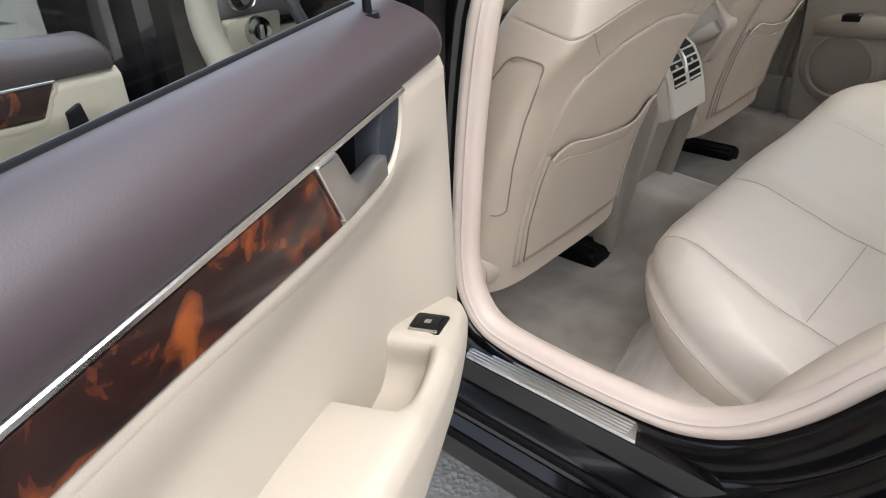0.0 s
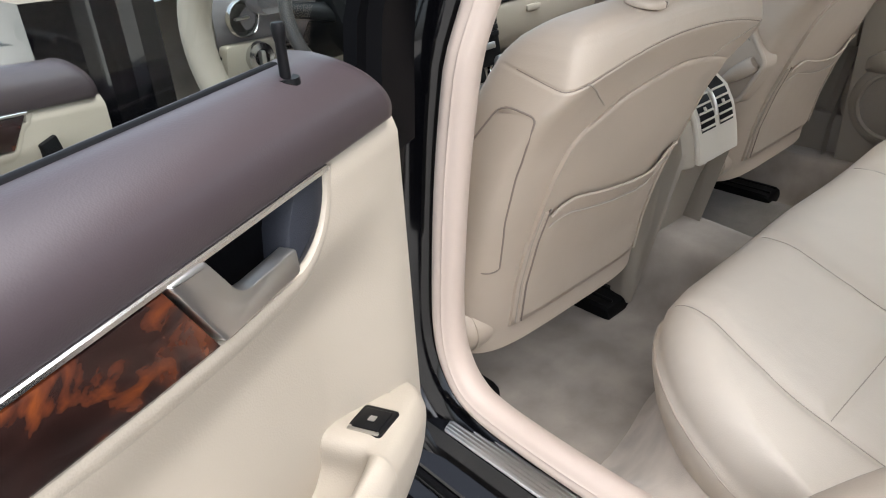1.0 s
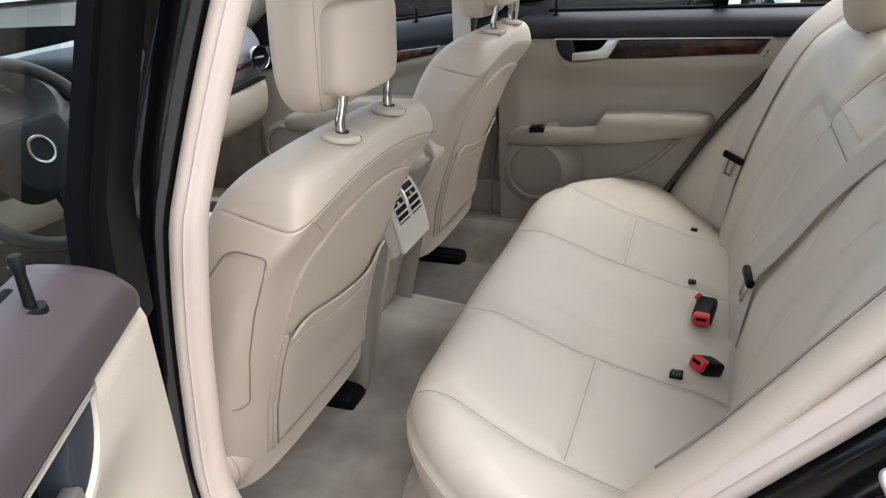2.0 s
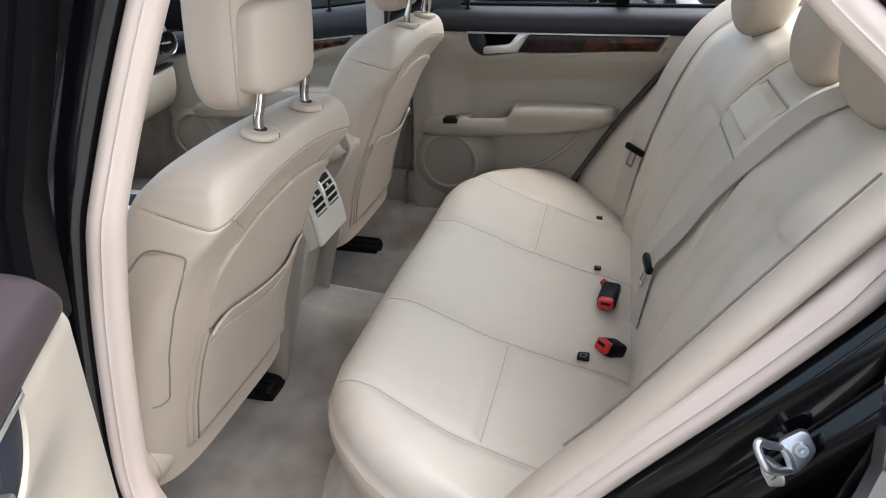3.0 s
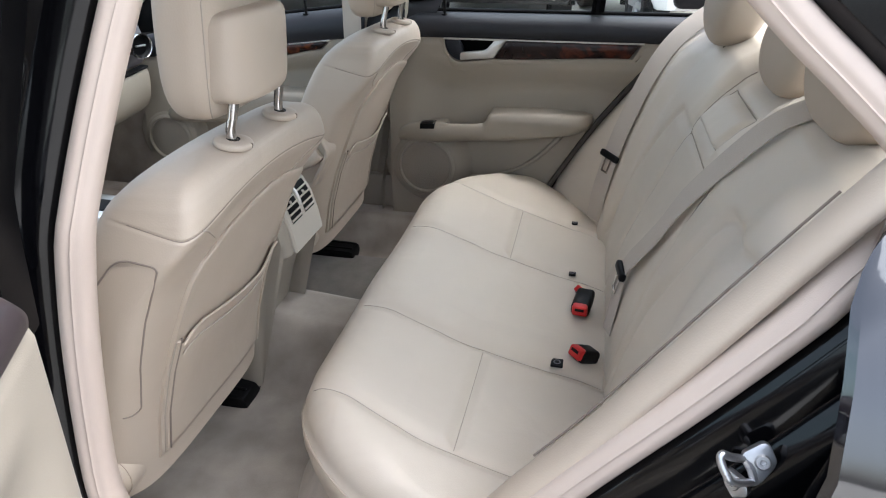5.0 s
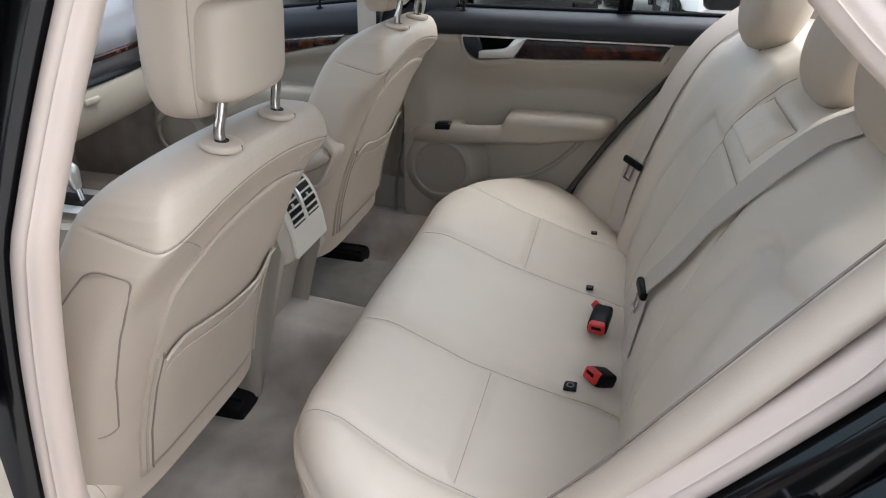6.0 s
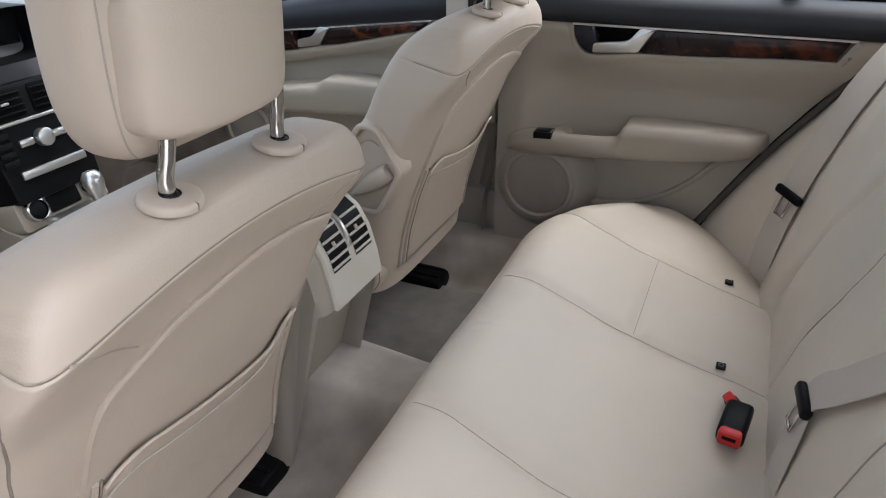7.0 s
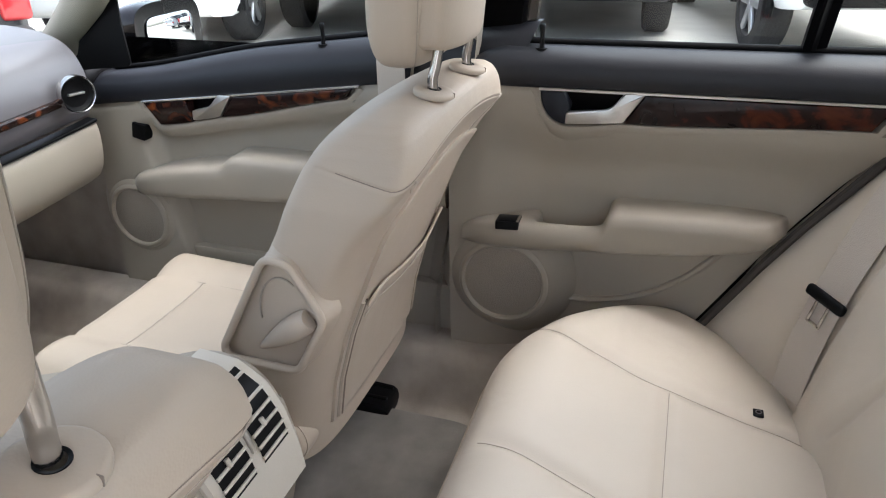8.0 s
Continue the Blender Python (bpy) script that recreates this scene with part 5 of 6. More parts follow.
def buckle(x, y, z, turn, label, tall, tilt=55):
    b = thing("belt_buckle", label, "belt buckle", group="belt buckles", m=Matrix.Translation((x, y, z)) @ Euler((radians(tilt), 0, radians(turn))).to_matrix().to_4x4())
    part("housing", box(0, 0, 0, 0.034, tall, 0.024, 0.007, seg=3), BLACK, b, "black buckle housing")
    part("button", box(0, tall / 2 - 0.003, 0.002, 0.028, 0.018, 0.020, 0.004), RED, b, "red release button")
    part("slot", box(0, tall / 2 + 0.0055, 0.005, 0.017, 0.002, 0.006, 0.0008), BLACK, b)
    return b


buckle(0.062, -0.150, 0.524, 82, "black seat belt buckle with red button leaning from the crease", 0.068, -2)
buckle(-0.092, -0.160, 0.512, 42, "red-buttoned seat belt buckle lying in the cushion crease", 0.042, 22)
b3 = thing("belt_buckle", "black seat belt buckle with red button tucked beside another", "belt buckle", group="belt buckles", m=Matrix.Translation((0.112, -0.146, 0.515)) @ Euler((radians(48), 0, radians(30))).to_matrix().to_4x4())
part("housing", box(0, -0.01, 0, 0.026, 0.03, 0.018, 0.005), BLACK, b3)
part("button", box(0, 0.006, 0.001, 0.024, 0.012, 0.014, 0.003), RED, b3)
for x, y in ((-0.13, -0.116), (0.456, -0.118), (0.205, -0.125)):
    t = thing("anchor_tag", "small black child seat anchor tag on the cushion", "anchor tag", group="anchor tags", at=(x, y, cush_z(x, y) + 0.001))
    k = 1.0 if x < 0 else 0.7
    part("tag_base", box(0, 0, 0.001, 0.022 * k, 0.020 * k, 0.004, 0.0015), BLACK, t)
    part("tag_mark", disc(0.006 * k, 0.001, Matrix.Translation((0, 0, 0.003)), 16, 0.0003, hole=0.0044 * k), DARKDASH, t)


def belt(pts, w, label, tongue=None, nrm=(0, 0.94, 0.34)):
    """A flat belt along points on the backrest, with its tongue."""
    b = thing("seat_belt", label, "seat belt", group="rear seat belts", at=pts[0])
    o = Vector(pts[0])
    cs = [p - o for p in spline(pts, 40)]
    rows = []
    for i, p in enumerate(cs):
        d = (cs[min(i + 1, 39)] - cs[max(i - 1, 0)]).normalized()
        s = d.cross(Vector(nrm)).normalized()
        n = s.cross(d).normalized()
        if n.y < 0:
            n = -n
        rows.append([p - s * w / 2, p - s * w / 2 + n * 0.0014, p + s * w / 2 + n * 0.0014, p + s * w / 2])
    part("webbing", loft(rows, close_v=True, cap=True), WEBBING, b, angle=30)
    if tongue is not None:
        c = cs[tongue]
        d = (cs[tongue + 1] - cs[tongue - 1]).normalized()
        m = frame_of(c + Vector(nrm) * 0.005, d.cross(Vector(nrm)), d)
        part("tongue_cover", box(0, 0, 0, w * 1.22, 0.016, 0.012, 0.005, m=m, seg=3), BLACK, b, "black belt tongue cover")
        bm = bmesh.new()
        for sx in (-0.010, 0.010):
            box(sx, 0.024, 0.0, 0.005, 0.034, 0.0025, 0.001, m=m, bm=bm)
        box(0, 0.039, 0.0, 0.024, 0.005, 0.0025, 0.001, m=m, bm=bm)
        part("tongue_plate", bm, CHROME, b, "bright metal belt tongue")
    return b


def bp(x, s, out=0.006):
    return tuple(back_point(x - BX, s, out))


belt([(0.590, -0.42, 1.02), bp(0.570, 0.52, 0.020), bp(0.558, 0.42, 0.018), bp(0.549, 0.30, 0.018), bp(0.541, 0.21, 0.018), bp(0.535, 0.12, 0.016), bp(0.532, 0.05, 0.010)], 0.054, "beige seat belt hanging over the far bolster", tongue=26, nrm=(-0.55, 0.75, 0.35))
def bz(x, z, out=0.006):
    return bp(x, float(np.interp(z, BZ, BLEN)), out)


belt([(-0.222, -0.412, 0.988), bz(-0.217, 0.958, 0.014), bz(-0.209, 0.928, 0.012), bz(-0.181, 0.872, 0.012), bz(-0.145, 0.812, 0.012), bz(-0.101, 0.748, 0.012), bz(-0.050, 0.685, 0.012), bz(-0.004, 0.632, 0.012), bz(-0.015, 0.575, 0.008), bz(-0.028, 0.520, 0.005)], 0.043, "beige seat belt hanging over the middle of the backrest", tongue=31, nrm=(-0.15, 0.92, 0.36))
belt([(-0.545, -0.40, 1.03), (-0.535, -0.27, 0.87), (-0.525, -0.215, 0.74), (-0.51, -0.155, 0.60), (-0.50, -0.135, 0.55)], 0.03, "dark belt lying in the gap beside the near bolster", tongue=33)

for ob in list(scene.objects):
    if ob.parent is None and ob.name.split(".")[0] in ("rear_headrest", "belt_buckle", "anchor_tag", "seat_belt"):
        ob.location += BENCH

# ---- dashboard ----
dash = thing("dashboard", "dark grey over beige dashboard with round vents and wood strip", "dashboard", at=(0, 1.05, 0.5))


def dash_rows(prof, x0, x1, n=30, bulge=0.03):
    rows = []
    for x in np.linspace(x0, x1, n):
        k = ((x - 0.02) / 0.60) ** 2
        rows.append([(x, y - 1.05 + bulge * k, z - 0.5 + 0.012 * k) for y, z in prof])
    return rows


def sm(prof, n=24):
    return [(p.x, p.y) for p in spline([(a, b, 0) for a, b in prof], n)]


part("dash_top", loft(dash_rows(sm([(1.40, 0.935), (1.25, 0.95), (1.12, 0.945), (1.05, 0.925), (1.02, 0.885), (1.015, 0.83), (1.03, 0.80)]), -0.505, 0.585)), DARKDASH, dash, "dark grey soft dashboard top")
part("dash_strip", loft(dash_rows(sm([(1.035, 0.794), (1.017, 0.793), (1.0145, 0.790), (1.017, 0.787), (1.035, 0.786)]), -0.505, 0.585)), BLACK, dash, "black joint along the dashboard")
part("dash_lower", loft(dash_rows(sm([(1.04, 0.788), (1.018, 0.784), (1.016, 0.74), (1.026, 0.70), (1.050, 0.675), (1.10, 0.66), (1.30, 0.655)]), -0.505, 0.585)), PLASTIC, dash, "beige lower dashboard and glovebox")
part("wood_strip", loft(dash_rows(sm([(1.020, 0.852), (1.010, 0.850), (1.008, 0.844), (1.010, 0.838), (1.018, 0.836)]), 0.12, 0.52)), WOOD, dash, "dark wood strip")
part("glovebox_latch", box(0.30, -0.03, 0.262, 0.05, 0.012, 0.016, 0.005), PLASTIC, dash)


def round_vent(x, y, z, aim, r=0.036):
    m = frame_of((x, y - 1.05, z - 0.5), (math.cos(aim), math.sin(aim), 0), (0, 0, 1))
    m = m @ Matrix.Translation((0, 0, 0.0))
    part("vent_ring", lathe([(r * 0.90, -0.01), (r * 0.91, 0.004), (r * 0.96, 0.006), (r, 0.003), (r * 1.01, -0.006)], m), CHROME, dash, "bright vent ring")
    part("vent_core", lathe([(r * 0.92, 0.0), (r * 0.75, -0.006), (0.0, -0.008)], m), BLACK, dash)
    part("vent_tab", box(0, 0, -0.002, r * 0.9, 0.004, 0.008, 0.001, m=m), SATIN, dash)


round_vent(0.522, 1.008, 0.866, -0.3, 0.031)
round_vent(-0.456, 1.026, 0.861, 0.15, 0.032)
# light switch and left lower panel
m = frame_of((-0.438, 1.020 - 1.05, 0.792 - 0.5), (1, 0.05, 0), (0, 0, 1))
part("switch_ring", lathe([(0.014, 0.0), (0.015, 0.008), (0.026, 0.006), (0.028, -0.004)], m), CHROME, dash, "bright ring of the light switch")
part("switch_knob", box(0, 0, 0.008, 0.010, 0.026, 0.012, 0.003, m=m), SATIN, dash)
part("switch_core", lathe([(0.0, 0.004), (0.015, 0.003)], m), BLACK, dash)
part("switch_panel", plate(rounded([(-0.07, -0.03), (0.05, -0.03), (0.06, 0.028), (-0.06, 0.028)], 0.01), -0.003, m, 0.002, -0.03), PLASTIC, dash)
# instrument binnacle
part("binnacle", loft([[(-0.295 + 0.155 * math.cos(t) * k, y - 1.05, 0.90 - 0.5 + 0.085 * max(-0.4, math.sin(t)) * k) for t in (math.pi * 2 * j / 40 for j in range(40))] for y, k in ((1.16, 0.9), (0.995, 1.0), (0.985, 0.97), (1.0, 0.94), (1.06, 0.85))], close_v=True), DARKDASH, dash, "dark instrument hood")
for x in (-0.375, -0.215, -0.295):
    r = 0.046 if x != -0.295 else 0.062
    m = frame_of((x, 1.05 - 1.05, 0.905 - 0.5), (1, 0, 0), (0, 0.25, 1))
    part("gauge_ring", lathe([(r * 0.94, 0.0), (r * 0.97, 0.006), (r, 0.0)], m), SATIN, dash, "bright gauge ring")
    part("gauge_face", disc(r * 0.94, 0.001, m, 32, 0.0005), DISPLAY, dash, "dark round gauge face")
# screen hood
part("screen_hood", loft([[(0.0 + 0.098 * c * k, y - 1.05, 0.925 - 0.5 + 0.042 * s * k) for c, s in [(math.copysign(abs(math.cos(t)) ** 0.35, math.cos(t)), math.copysign(abs(math.sin(t)) ** 0.35, math.sin(t))) for t in (2 * math.pi * j / 40 for j in range(40))]] for y, k in ((1.15, 0.95), (0.985, 1.0), (0.980, 0.97), (0.99, 0.93), (1.03, 0.9))], close_v=True), BLACK, dash, "black screen hood")
part("screen", box(0.0, -0.02, 0.425, 0.17, 0.004, 0.068, 0.002), DISPLAY, dash, "dark display screen")
# centre stack
S = frame_of((0.022, 0.955 - 1.05, 0.775 - 0.5), (1, 0, 0), (0, 0.22, 0.97))
part("stack_panel", plate(rounded([(-0.082, -0.095), (0.078, -0.095), (0.086, 0.085), (-0.09, 0.085)], 0.012), 0.0, S, 0.004, -0.09), BLACK, dash, "black centre stack with buttons")
for k in (-1, 1):
    part("stack_vent", plate(rounded([(k * 0.042 - 0.036, 0.035), (k * 0.042 + 0.036, 0.035), (k * 0.044 + 0.036, 0.080), (k * 0.044 - 0.036, 0.080)], 0.006), 0.003, S, 0.001), RUBBER, dash, "black air vent")
    for j in range(4):
        part("stack_slat", box(k * 0.043, 0.042 + 0.010 * j, 0.004, 0.068, 0.002, 0.006, 0.0008, m=S), BLACK, dash)
    part("slat_tab", box(k * 0.043, 0.058, 0.008, 0.014, 0.004, 0.006, 0.001, m=S), SATIN, dash)
part("stack_trim", box(0, 0.028, 0.002, 0.168, 0.006, 0.006, 0.002, m=S), SATIN, dash, "satin metal trim bar")
part("stack_bar", box(0.0, -0.052, 0.003, 0.12, 0.014, 0.006, 0.002, m=S), SATIN, dash, "row of satin metal keys")
part("stack_knob", disc(0.015, 0.014, S @ Matrix.Translation((0.0, -0.005, 0)), 24, 0.003), SATIN, dash, "satin metal volume knob")
for k in (-1, 1):
    part("stack_key", box(k * 0.030, -0.005, 0.003, 0.026, 0.012, 0.006, 0.003, m=S), SATIN, dash)
    for j in range(4):
        part("stack_button", box(k * 0.066, 0.012 - 0.014 * j, 0.001, 0.026, 0.010, 0.004, 0.001, m=S), BLACK, dash)
S2 = frame_of((0.022, 0.945 - 1.05, 0.665 - 0.5), (1, 0, 0), (0, 0.3, 0.95))
part("climate_panel", plate(rounded([(-0.085, -0.03), (0.085, -0.03), (0.085, 0.02), (-0.085, 0.02)], 0.01), 0.002, S2, 0.002, -0.06), PLASTIC, dash, "beige climate panel")
part("climate_display", plate(rounded([(-0.03, -0.016), (0.03, -0.016), (0.03, 0.014), (-0.03, 0.014)], 0.004), 0.004, S2, 0.001), BLACK, dash)
for k in (-1, 1):
    part("dial_ring", lathe([(0.015, 0.0), (0.016, 0.012), (0.019, 0.011), (0.020, 0.0)], S2 @ Matrix.Translation((k * 0.055, 0, 0.002))), CHROME, dash, "bright dial ring")
    part("dial", disc(0.0155, 0.010, S2 @ Matrix.Translation((k * 0.055, 0, 0.002)), 24, 0.003), BLACK, dash)

# gear lever
gear = thing("gear_lever", "bright gear lever standing on the centre console", "gear lever", at=(0.02, 0.845, 0.645))
part("gate", plate(rounded([(-0.055, -0.07), (0.055, -0.07), (0.055, 0.08), (-0.055, 0.08)], 0.01), 0.008, Matrix.Identity(4), 0.002, -0.03), SATIN, gear, "satin metal gear gate")
part("gate_slot", box(0, 0, 0.009, 0.05, 0.11, 0.003, 0.001), BLACK, gear)
part("shaft", tube([(0, 0, 0.0), (0.004, 0.012, 0.035)], 0.007, 10), CHROME, gear)
part("knob", lathe([(0.0, 0.052), (0.010, 0.050), (0.016, 0.042), (0.017, 0.030), (0.012, 0.010), (0.009, 0.0)], frame_of((0.004, 0.012, 0.030), (1, 0, 0), (0, 0.95, -0.25))), SATIN, gear, "dark-topped gear knob")

# steering wheel
wheel = thing("steering_wheel", "dark leather steering wheel with a round centre pad", "steering wheel", at=(-0.290, 0.895, 0.857))
WM = frame_of((0, 0, 0), (1, 0, 0), (0, 0.42, 0.91))
part("rim", tube([WM @ Vector((0.152 * math.cos(t), 0.150 * math.sin(t), 0.0)) for t in (2 * math.pi * j / 72 for j in range(72))], 0.0115, 12, closed=True), mat("dark_wheel_leather", (0.014, 0.013, 0.013), 0.5), wheel, "dark leather rim")
part("airbag_pad", plate(rounded([(-0.075, 0.055), (0.075, 0.055), (0.068, -0.03), (0.035, -0.075), (-0.035, -0.075), (-0.068, -0.03)], 0.03), 0.02, WM, 0.012, -0.03), BLACK, wheel, "black airbag pad")
part("emblem", disc(0.024, 0.003, WM @ Matrix.Translation((0, 0.0, 0.019)), 28, 0.001, hole=0.0195), CHROME, wheel, "plain bright round emblem")
for pts in ([(-0.06, 0.01, 0), (-0.150, 0.03, 0)], [(0.06, 0.01, 0), (0.150, 0.03, 0)], [(0, -0.06, 0), (0, -0.148, 0)]):
    part("spoke", tube([WM @ Vector(p) for p in pts], [0.020, 0.016], 12, flat=0.5), BLACK, wheel)
part("column", tube([WM @ Vector((0, -0.01, -0.02)), (0, 0.26, -0.09)], 0.045, 14), BLACK, wheel)

# wing mirror beyond the far window
wm = thing("wing_mirror", "black wing mirror outside the far front window", "wing mirror", at=(0.76, 1.075, 0.850))
rows = []
for k in range(9):
    u = k / 8
    s = (1 - (u * 0.9) ** 3) ** 0.5
    rows.append([(0.11 + 0.105 * math.copysign(abs(math.cos(t)) ** 0.5, math.cos(t)) * s, 0.10 * u, 0.055 + 0.066 * math.copysign(abs(math.sin(t)) ** 0.5, math.sin(t)) * s) for t in (2 * math.pi * j / 36 for j in range(36))])
part("housing", loft(rows, close_v=True, cap=True), GLOSS, wm, "glossy black mirror housing")
part("mirror_glass", plate(rounded([(0.034, 0.012), (0.184, 0.012), (0.184, 0.094), (0.034, 0.094)], 0.028), 0.002, frame_of((0, -0.002, 0), (1, 0, 0), (0, 0, 1)), 0.001), mat("mirror_surface", (0.62, 0.64, 0.65), 0.02, metal=1.0, blotch=0.0), wm, "mirror glass")
part("arm", tube([(-0.12, 0.05, 0.0), (0.05, 0.05, 0.02)], 0.025, 10), BLACK, wm)
bm = bmesh.new()
plate(rounded([(1.13, 0.87), (1.0, 0.885), (1.005, 0.96), (1.0, 1.05), (1.05, 1.05)], 0.01), 0.004, frame_of((0.652, 0, 0), (0, 1, 0), (0, 0, 1)), 0.001, bm=bm)
finish("mirror_triangle", bm, BLACK, body, "black plastic triangle at the window's front corner")

# near front opening: seal, hinge pillar
part("kick_trim", loft([[(-0.57 + 0.09 * u, 0.99 + 0.09 * u, z) for u in np.linspace(0, 1, 4)] for z in np.linspace(0.42, 0.90, 8)]), PLASTIC, body, "beige trim beside the dashboard")
part("hinge_pillar", loft([[(-0.615, 0.99, z), (-0.65, 0.985, z), (-0.665, 1.01, z), (-0.70, 1.015, z), (-0.715, 1.06, z), (-0.78, 1.08, z), (-0.80, 1.3, z), (-0.80, 2.0, z)] for z in np.linspace(0.25, 0.93, 8)]), GLOSS, body, "glossy black hinge pillar and wing")

# front passenger belt on the pillar
fb = thing("seat_belt", "beige front seat belt hanging on the centre pillar", "seat belt", at=(0.60, 0.47, 1.0))
rows = [[(0.0 - 0.002 * 0, -0.02, z), (-0.002, -0.02, z), (-0.002, 0.025, z), (0.0, 0.025, z)] for z in np.linspace(-0.45, 0.2, 12)]
part("webbing", loft(rows, close_v=True, cap=True), WEBBING, fb)

# ---- the car park: vehicles ----
PAINT = {}


def paint(name, rgb):
    if name not in PAINT:
        PAINT[name] = mat(name + "_car_paint", rgb, 0.45 if max(rgb) < 0.1 else 0.3, coat=0.0 if max(rgb) < 0.1 else 0.35, spec=0.15 if max(rgb) < 0.1 else 0.5, blotch=0.03, blotch_size=1.0)
    return PAINT[name]


TINT = mat("dark_tinted_glass", (0.02, 0.024, 0.026), 0.08, coat=1.0)
LAMP = mat("red_lamp_glass", (0.55, 0.02, 0.025), 0.15, coat=1.0)
TYRE = mat("black_tyre", (0.018, 0.018, 0.019), 0.85, grain=0.5, size=0.02)
ALLOY = mat("silver_alloy", (0.62, 0.63, 0.65), 0.35, metal=0.8)


def vehicle(x, y, yaw, length, width, height, clear, wheel_r, material, label, kind_, cabin, box_bed=False):
    """A parked vehicle; its origin is under the middle of its rear axle, and it points along its own x."""
    v = thing(kind_, label, "car", group="parked vehicles", m=Matrix.Translation((x, y, 0)) @ Euler((0, 0, radians(yaw))).to_matrix().to_4x4())
    back = -0.20 * length
    belt = clear + 0.42 * (height - clear)
    w = width / 2
    c0, c1, c2, c3 = cabin

    def section(xx, z0, z1, ww, r=0.10):
        pts = []
        for sgn in (1, -1):
            seq = [(ww - 0.06, z0), (ww, z0 + r), (ww, (z0 + z1) / 2), (ww - 0.03, z1 - r * 0.6), (ww - 0.12, z1)]
            pts += [(xx, sgn * a, b) for a, b in (seq if sgn > 0 else seq[::-1])]
        return pts
    rows = []
    for u in np.linspace(0, 1, 24):
        xx = back + length * u
        e = 1 - 0.14 * smooth(0.10, 0.0, u) - 0.20 * smooth(0.86, 1.0, u)
        top = belt + 0.05 * smooth(0.0, 0.04, u) - 0.12 * smooth(c3, 1.0, u) - 0.18 * smooth(0.03, 0.0, u)
        rows.append(section(xx, clear + 0.12 * smooth(0.06, 0.0, u) + 0.1 * smooth(0.92, 1.0, u), top, w * e))
    part("body", loft(rows, close_v=True, cap=True), material, v, angle=50)
    rows = []
    for u, zf, ww in ((c0, 0.0, 0.92), (c0 + 0.3 * (c1 - c0), 0.5, 0.88), (c1, 0.96, 0.80), ((c1 + c2) / 2, 1.0, 0.79), (c2, 0.96, 0.79), (c2 + 0.6 * (c3 - c2), 0.5, 0.86), (c3, 0.0, 0.92)):
        xx = back + length * u
        z1 = belt + 0.02 + (height - belt) * zf
        rows.append([(xx, s * ww * w * q, belt - 0.02 + (z1 - belt + 0.02) * k) for s, q, k in ((1, 1.08, 0), (1, 1.0, 0.93), (1, 0.9, 1.0), (-1, 0.9, 1.0), (-1, 1.0, 0.93), (-1, 1.08, 0))])
    part("cabin", loft(rows, cap=True), material, v, angle=40)
    # side and rear windows
    for sgn in (1, -1):
        for ua, ub in ((c0 + 0.10, (c0 + c3) / 2 - 0.01), ((c0 + c3) / 2 + 0.01, c3 - 0.12)):
            za, zb = belt + 0.05, height - 0.12
            q = [(back + length * ua, sgn * w * 0.975, za), (back + length * ub, sgn * w * 0.975, za), (back + length * (ub - 0.02), sgn * w * 0.85, zb), (back + length * (ua + 0.02), sgn * w * 0.85, zb)]
            part("side_window", thick(loft([[q[0], q[1]], [q[3], q[2]]]), 0.012), TINT, v)
    xb = back + length * c0
    q = [(xb - 0.02, -0.72 * w, belt + 0.08), (xb - 0.02, 0.72 * w, belt + 0.08), (xb + 0.8 * length * (c1 - c0) - 0.05, 0.66 * w, height - 0.14), (xb + 0.8 * length * (c1 - c0) - 0.05, -0.66 * w, height - 0.14)]
    part("rear_window", thick(loft([[q[0], q[1]], [q[3], q[2]]]), 0.012), TINT, v)
    part("rear_bumper", box(back - 0.02, 0, clear + 0.17, 0.16, width * 0.92, 0.20, 0.05, seg=3), BLACK if box_bed else material, v, "rear bumper")
    part("plate_bar", box(back - 0.055 + 0.04, 0, belt - 0.16, 0.02, 0.42, 0.11, 0.006), mat("pale_plate_%d" % len(bpy.data.materials), (0.6, 0.6, 0.58), 0.5), v)
    for sgn in (1, -1):
        part("tail_lamp", box(back + 0.03, sgn * (w - 0.14), belt - 0.12, 0.12, 0.17, 0.17 if not box_bed else 0.30, 0.03, seg=3), LAMP, v, "red tail lamp")
        for xx in (0.0, 0.60 * length):
            m = Matrix.Translation((xx, sgn * (w - 0.11), wheel_r)) @ Euler((radians(-90 * sgn), 0, 0)).to_matrix().to_4x4()
            wl = part("wheel", lathe([(wheel_r * 0.66, 0.10), (wheel_r * 0.70, 0.115), (wheel_r * 0.92, 0.105), (wheel_r, 0.07), (wheel_r, -0.09), (wheel_r * 0.9, -0.12)], m, 36), TYRE, v, "black tyre")
            bm = bmesh.new()
            for j in range(6):
                a = 2 * math.pi * j / 6
                box(wheel_r * 0.34 * math.cos(a), wheel_r * 0.34 * math.sin(a), 0.09, wheel_r * 0.62, 0.06, 0.03, 0.01, m=m @ Matrix.Translation((wheel_r * 0.34 * math.cos(a), wheel_r * 0.34 * math.sin(a), 0)) @ Euler((0, 0, a)).to_matrix().to_4x4() @ Matrix.Translation((-wheel_r * 0.34 * math.cos(a), -wheel_r * 0.34 * math.sin(a), 0)), bm=bm)
            part("spokes", bm, ALLOY, wl, "silver alloy spokes")
            part("rim", lathe([(wheel_r * 0.68, 0.105), (wheel_r * 0.62, 0.09), (wheel_r * 0.60, 0.02), (0.0, 0.01)], m, 30), mat("dark_rim_%d" % len(bpy.data.materials), (0.10, 0.10, 0.105), 0.4, metal=0.6), wl)
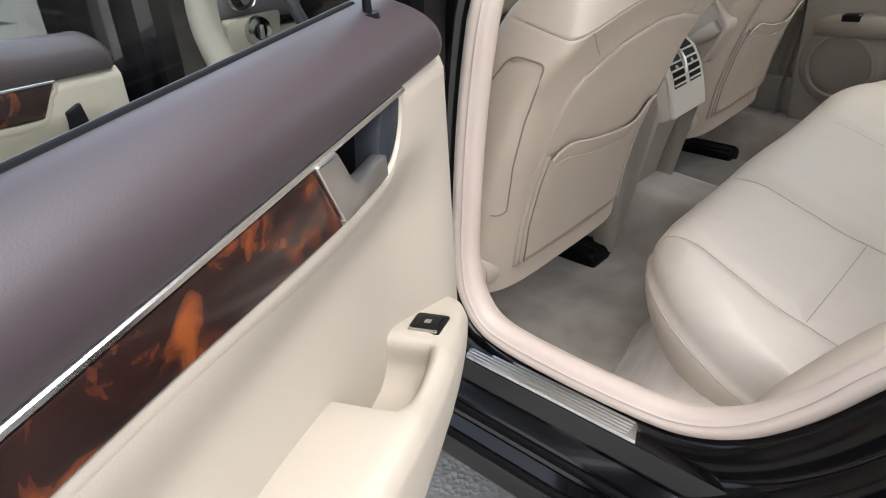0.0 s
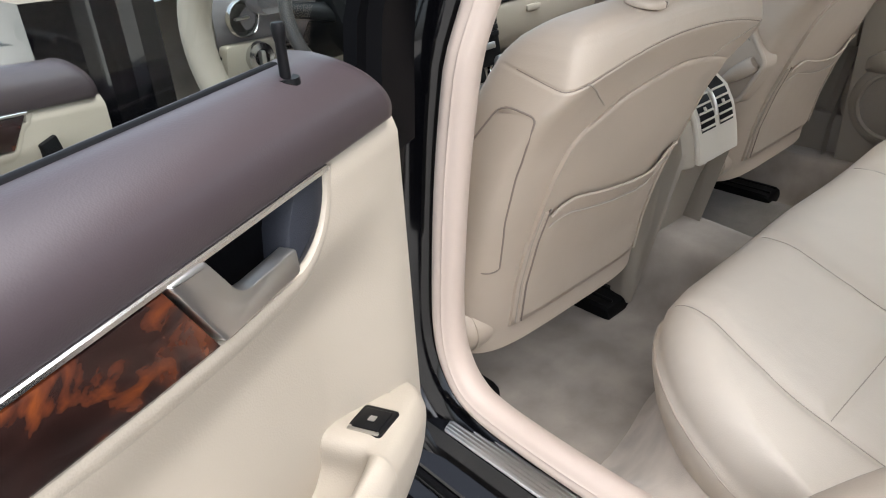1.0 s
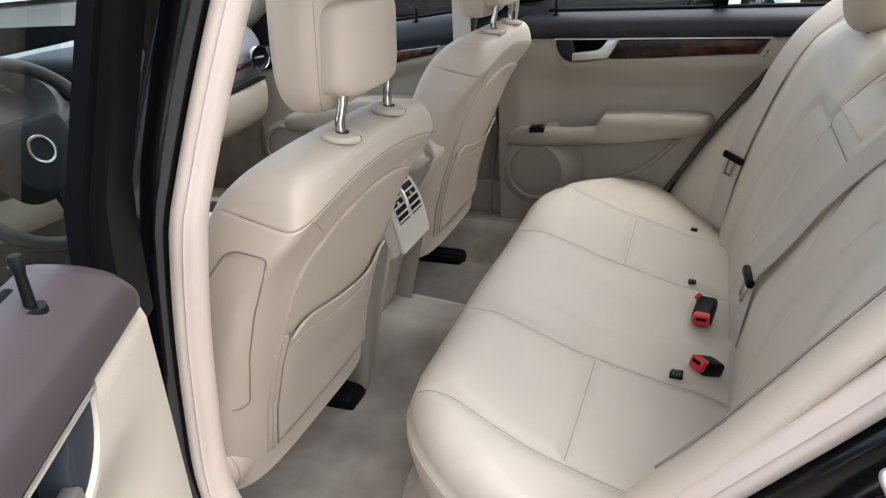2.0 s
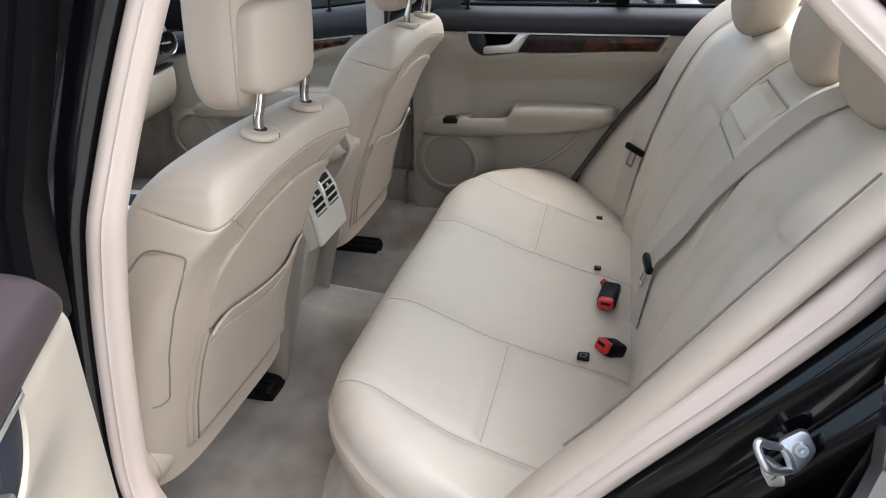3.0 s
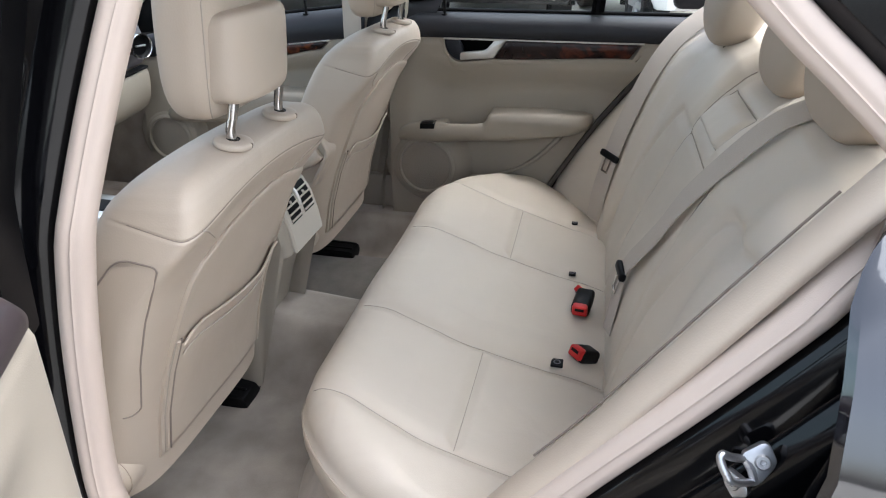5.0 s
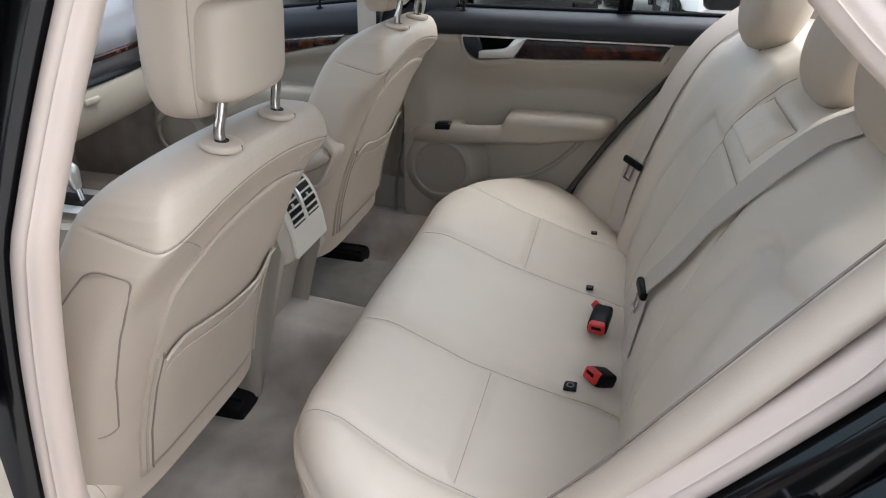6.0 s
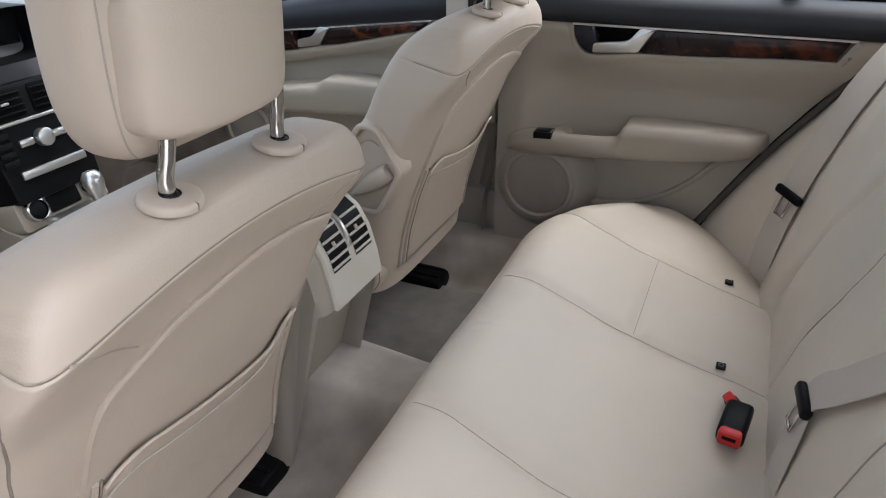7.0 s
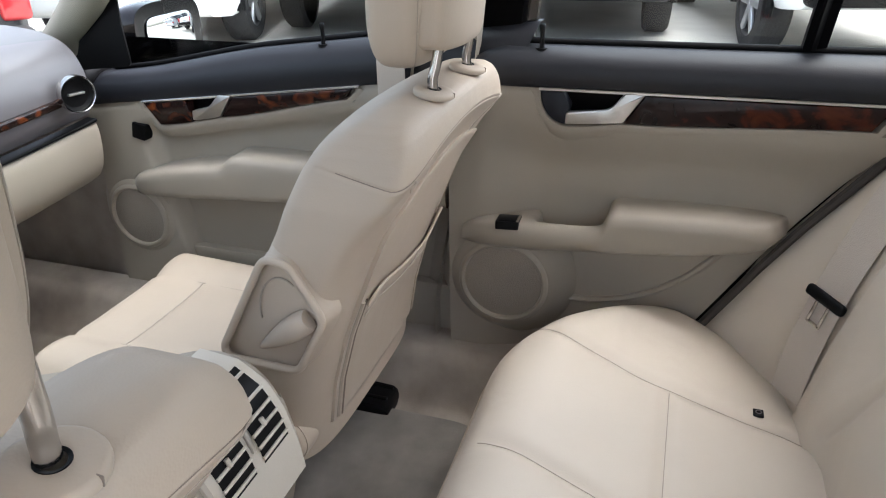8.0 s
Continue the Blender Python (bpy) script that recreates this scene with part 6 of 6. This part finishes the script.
            part("wheel_arch", tube([m @ Vector((wheel_r * 1.14 * math.cos(t), wheel_r * 1.14 * math.sin(t), 0.095)) for t in np.linspace(math.pi * 1.04, -math.pi * 0.04, 18)] if sgn < 0 else [m @ Vector((wheel_r * 1.14 * math.cos(t), -wheel_r * 1.14 * math.sin(t), 0.095)) for t in np.linspace(math.pi * 1.04, -math.pi * 0.04, 18)], 0.04, 8), BLACK, v)
    return v


SUV = (0.02, 0.10, 0.52, 0.74)
PICK = (0.34, 0.40, 0.58, 0.76)
SEDAN = (0.12, 0.26, 0.50, 0.72)
vehicle(6.55, 0.95, 6, 4.3, 1.50, 1.60, 0.32, 0.36, paint("charcoal", (0.014, 0.015, 0.017)), "charcoal SUV parked with its rear towards the car", "parked_suv", SUV)
vehicle(5.98, -1.13, 12, 4.8, 1.5, 1.70, 0.40, 0.38, paint("white", (0.78, 0.79, 0.79)), "white pickup truck with black bumper in the car park", "parked_pickup", PICK, True)
vehicle(6.25, 2.85, 14, 4.7, 1.85, 1.76, 0.34, 0.38, paint("black", (0.006, 0.006, 0.007)), "black SUV parked with its rear towards the car", "parked_suv", SUV)
vehicle(5.10, 4.55, 16, 4.6, 1.80, 1.68, 0.28, 0.36, paint("white", (0.78, 0.79, 0.79)), "white SUV with silver wheels in the car park", "parked_suv", SUV)
vehicle(2.77, 4.95, 60, 4.5, 1.75, 1.42, 0.22, 0.32, paint("grey", (0.045, 0.043, 0.043)), "grey saloon with red tail lamps in the car park", "parked_saloon", SEDAN)
vehicle(3.66, 11.0, 16, 4.6, 1.8, 1.50, 0.24, 0.33, paint("red", (0.42, 0.015, 0.02)), "red saloon parked ahead of the car", "parked_saloon", SEDAN)
vehicle(9.6, 12.5, 25, 4.6, 1.8, 1.50, 0.24, 0.33, paint("white", (0.78, 0.79, 0.79)), "white saloon parked farther off", "parked_saloon", SEDAN)
vehicle(7.5, -4.2, 16, 4.7, 1.85, 1.62, 0.28, 0.36, paint("silver", (0.45, 0.46, 0.47)), "silver SUV parked beside the pickup truck", "parked_suv", SUV)
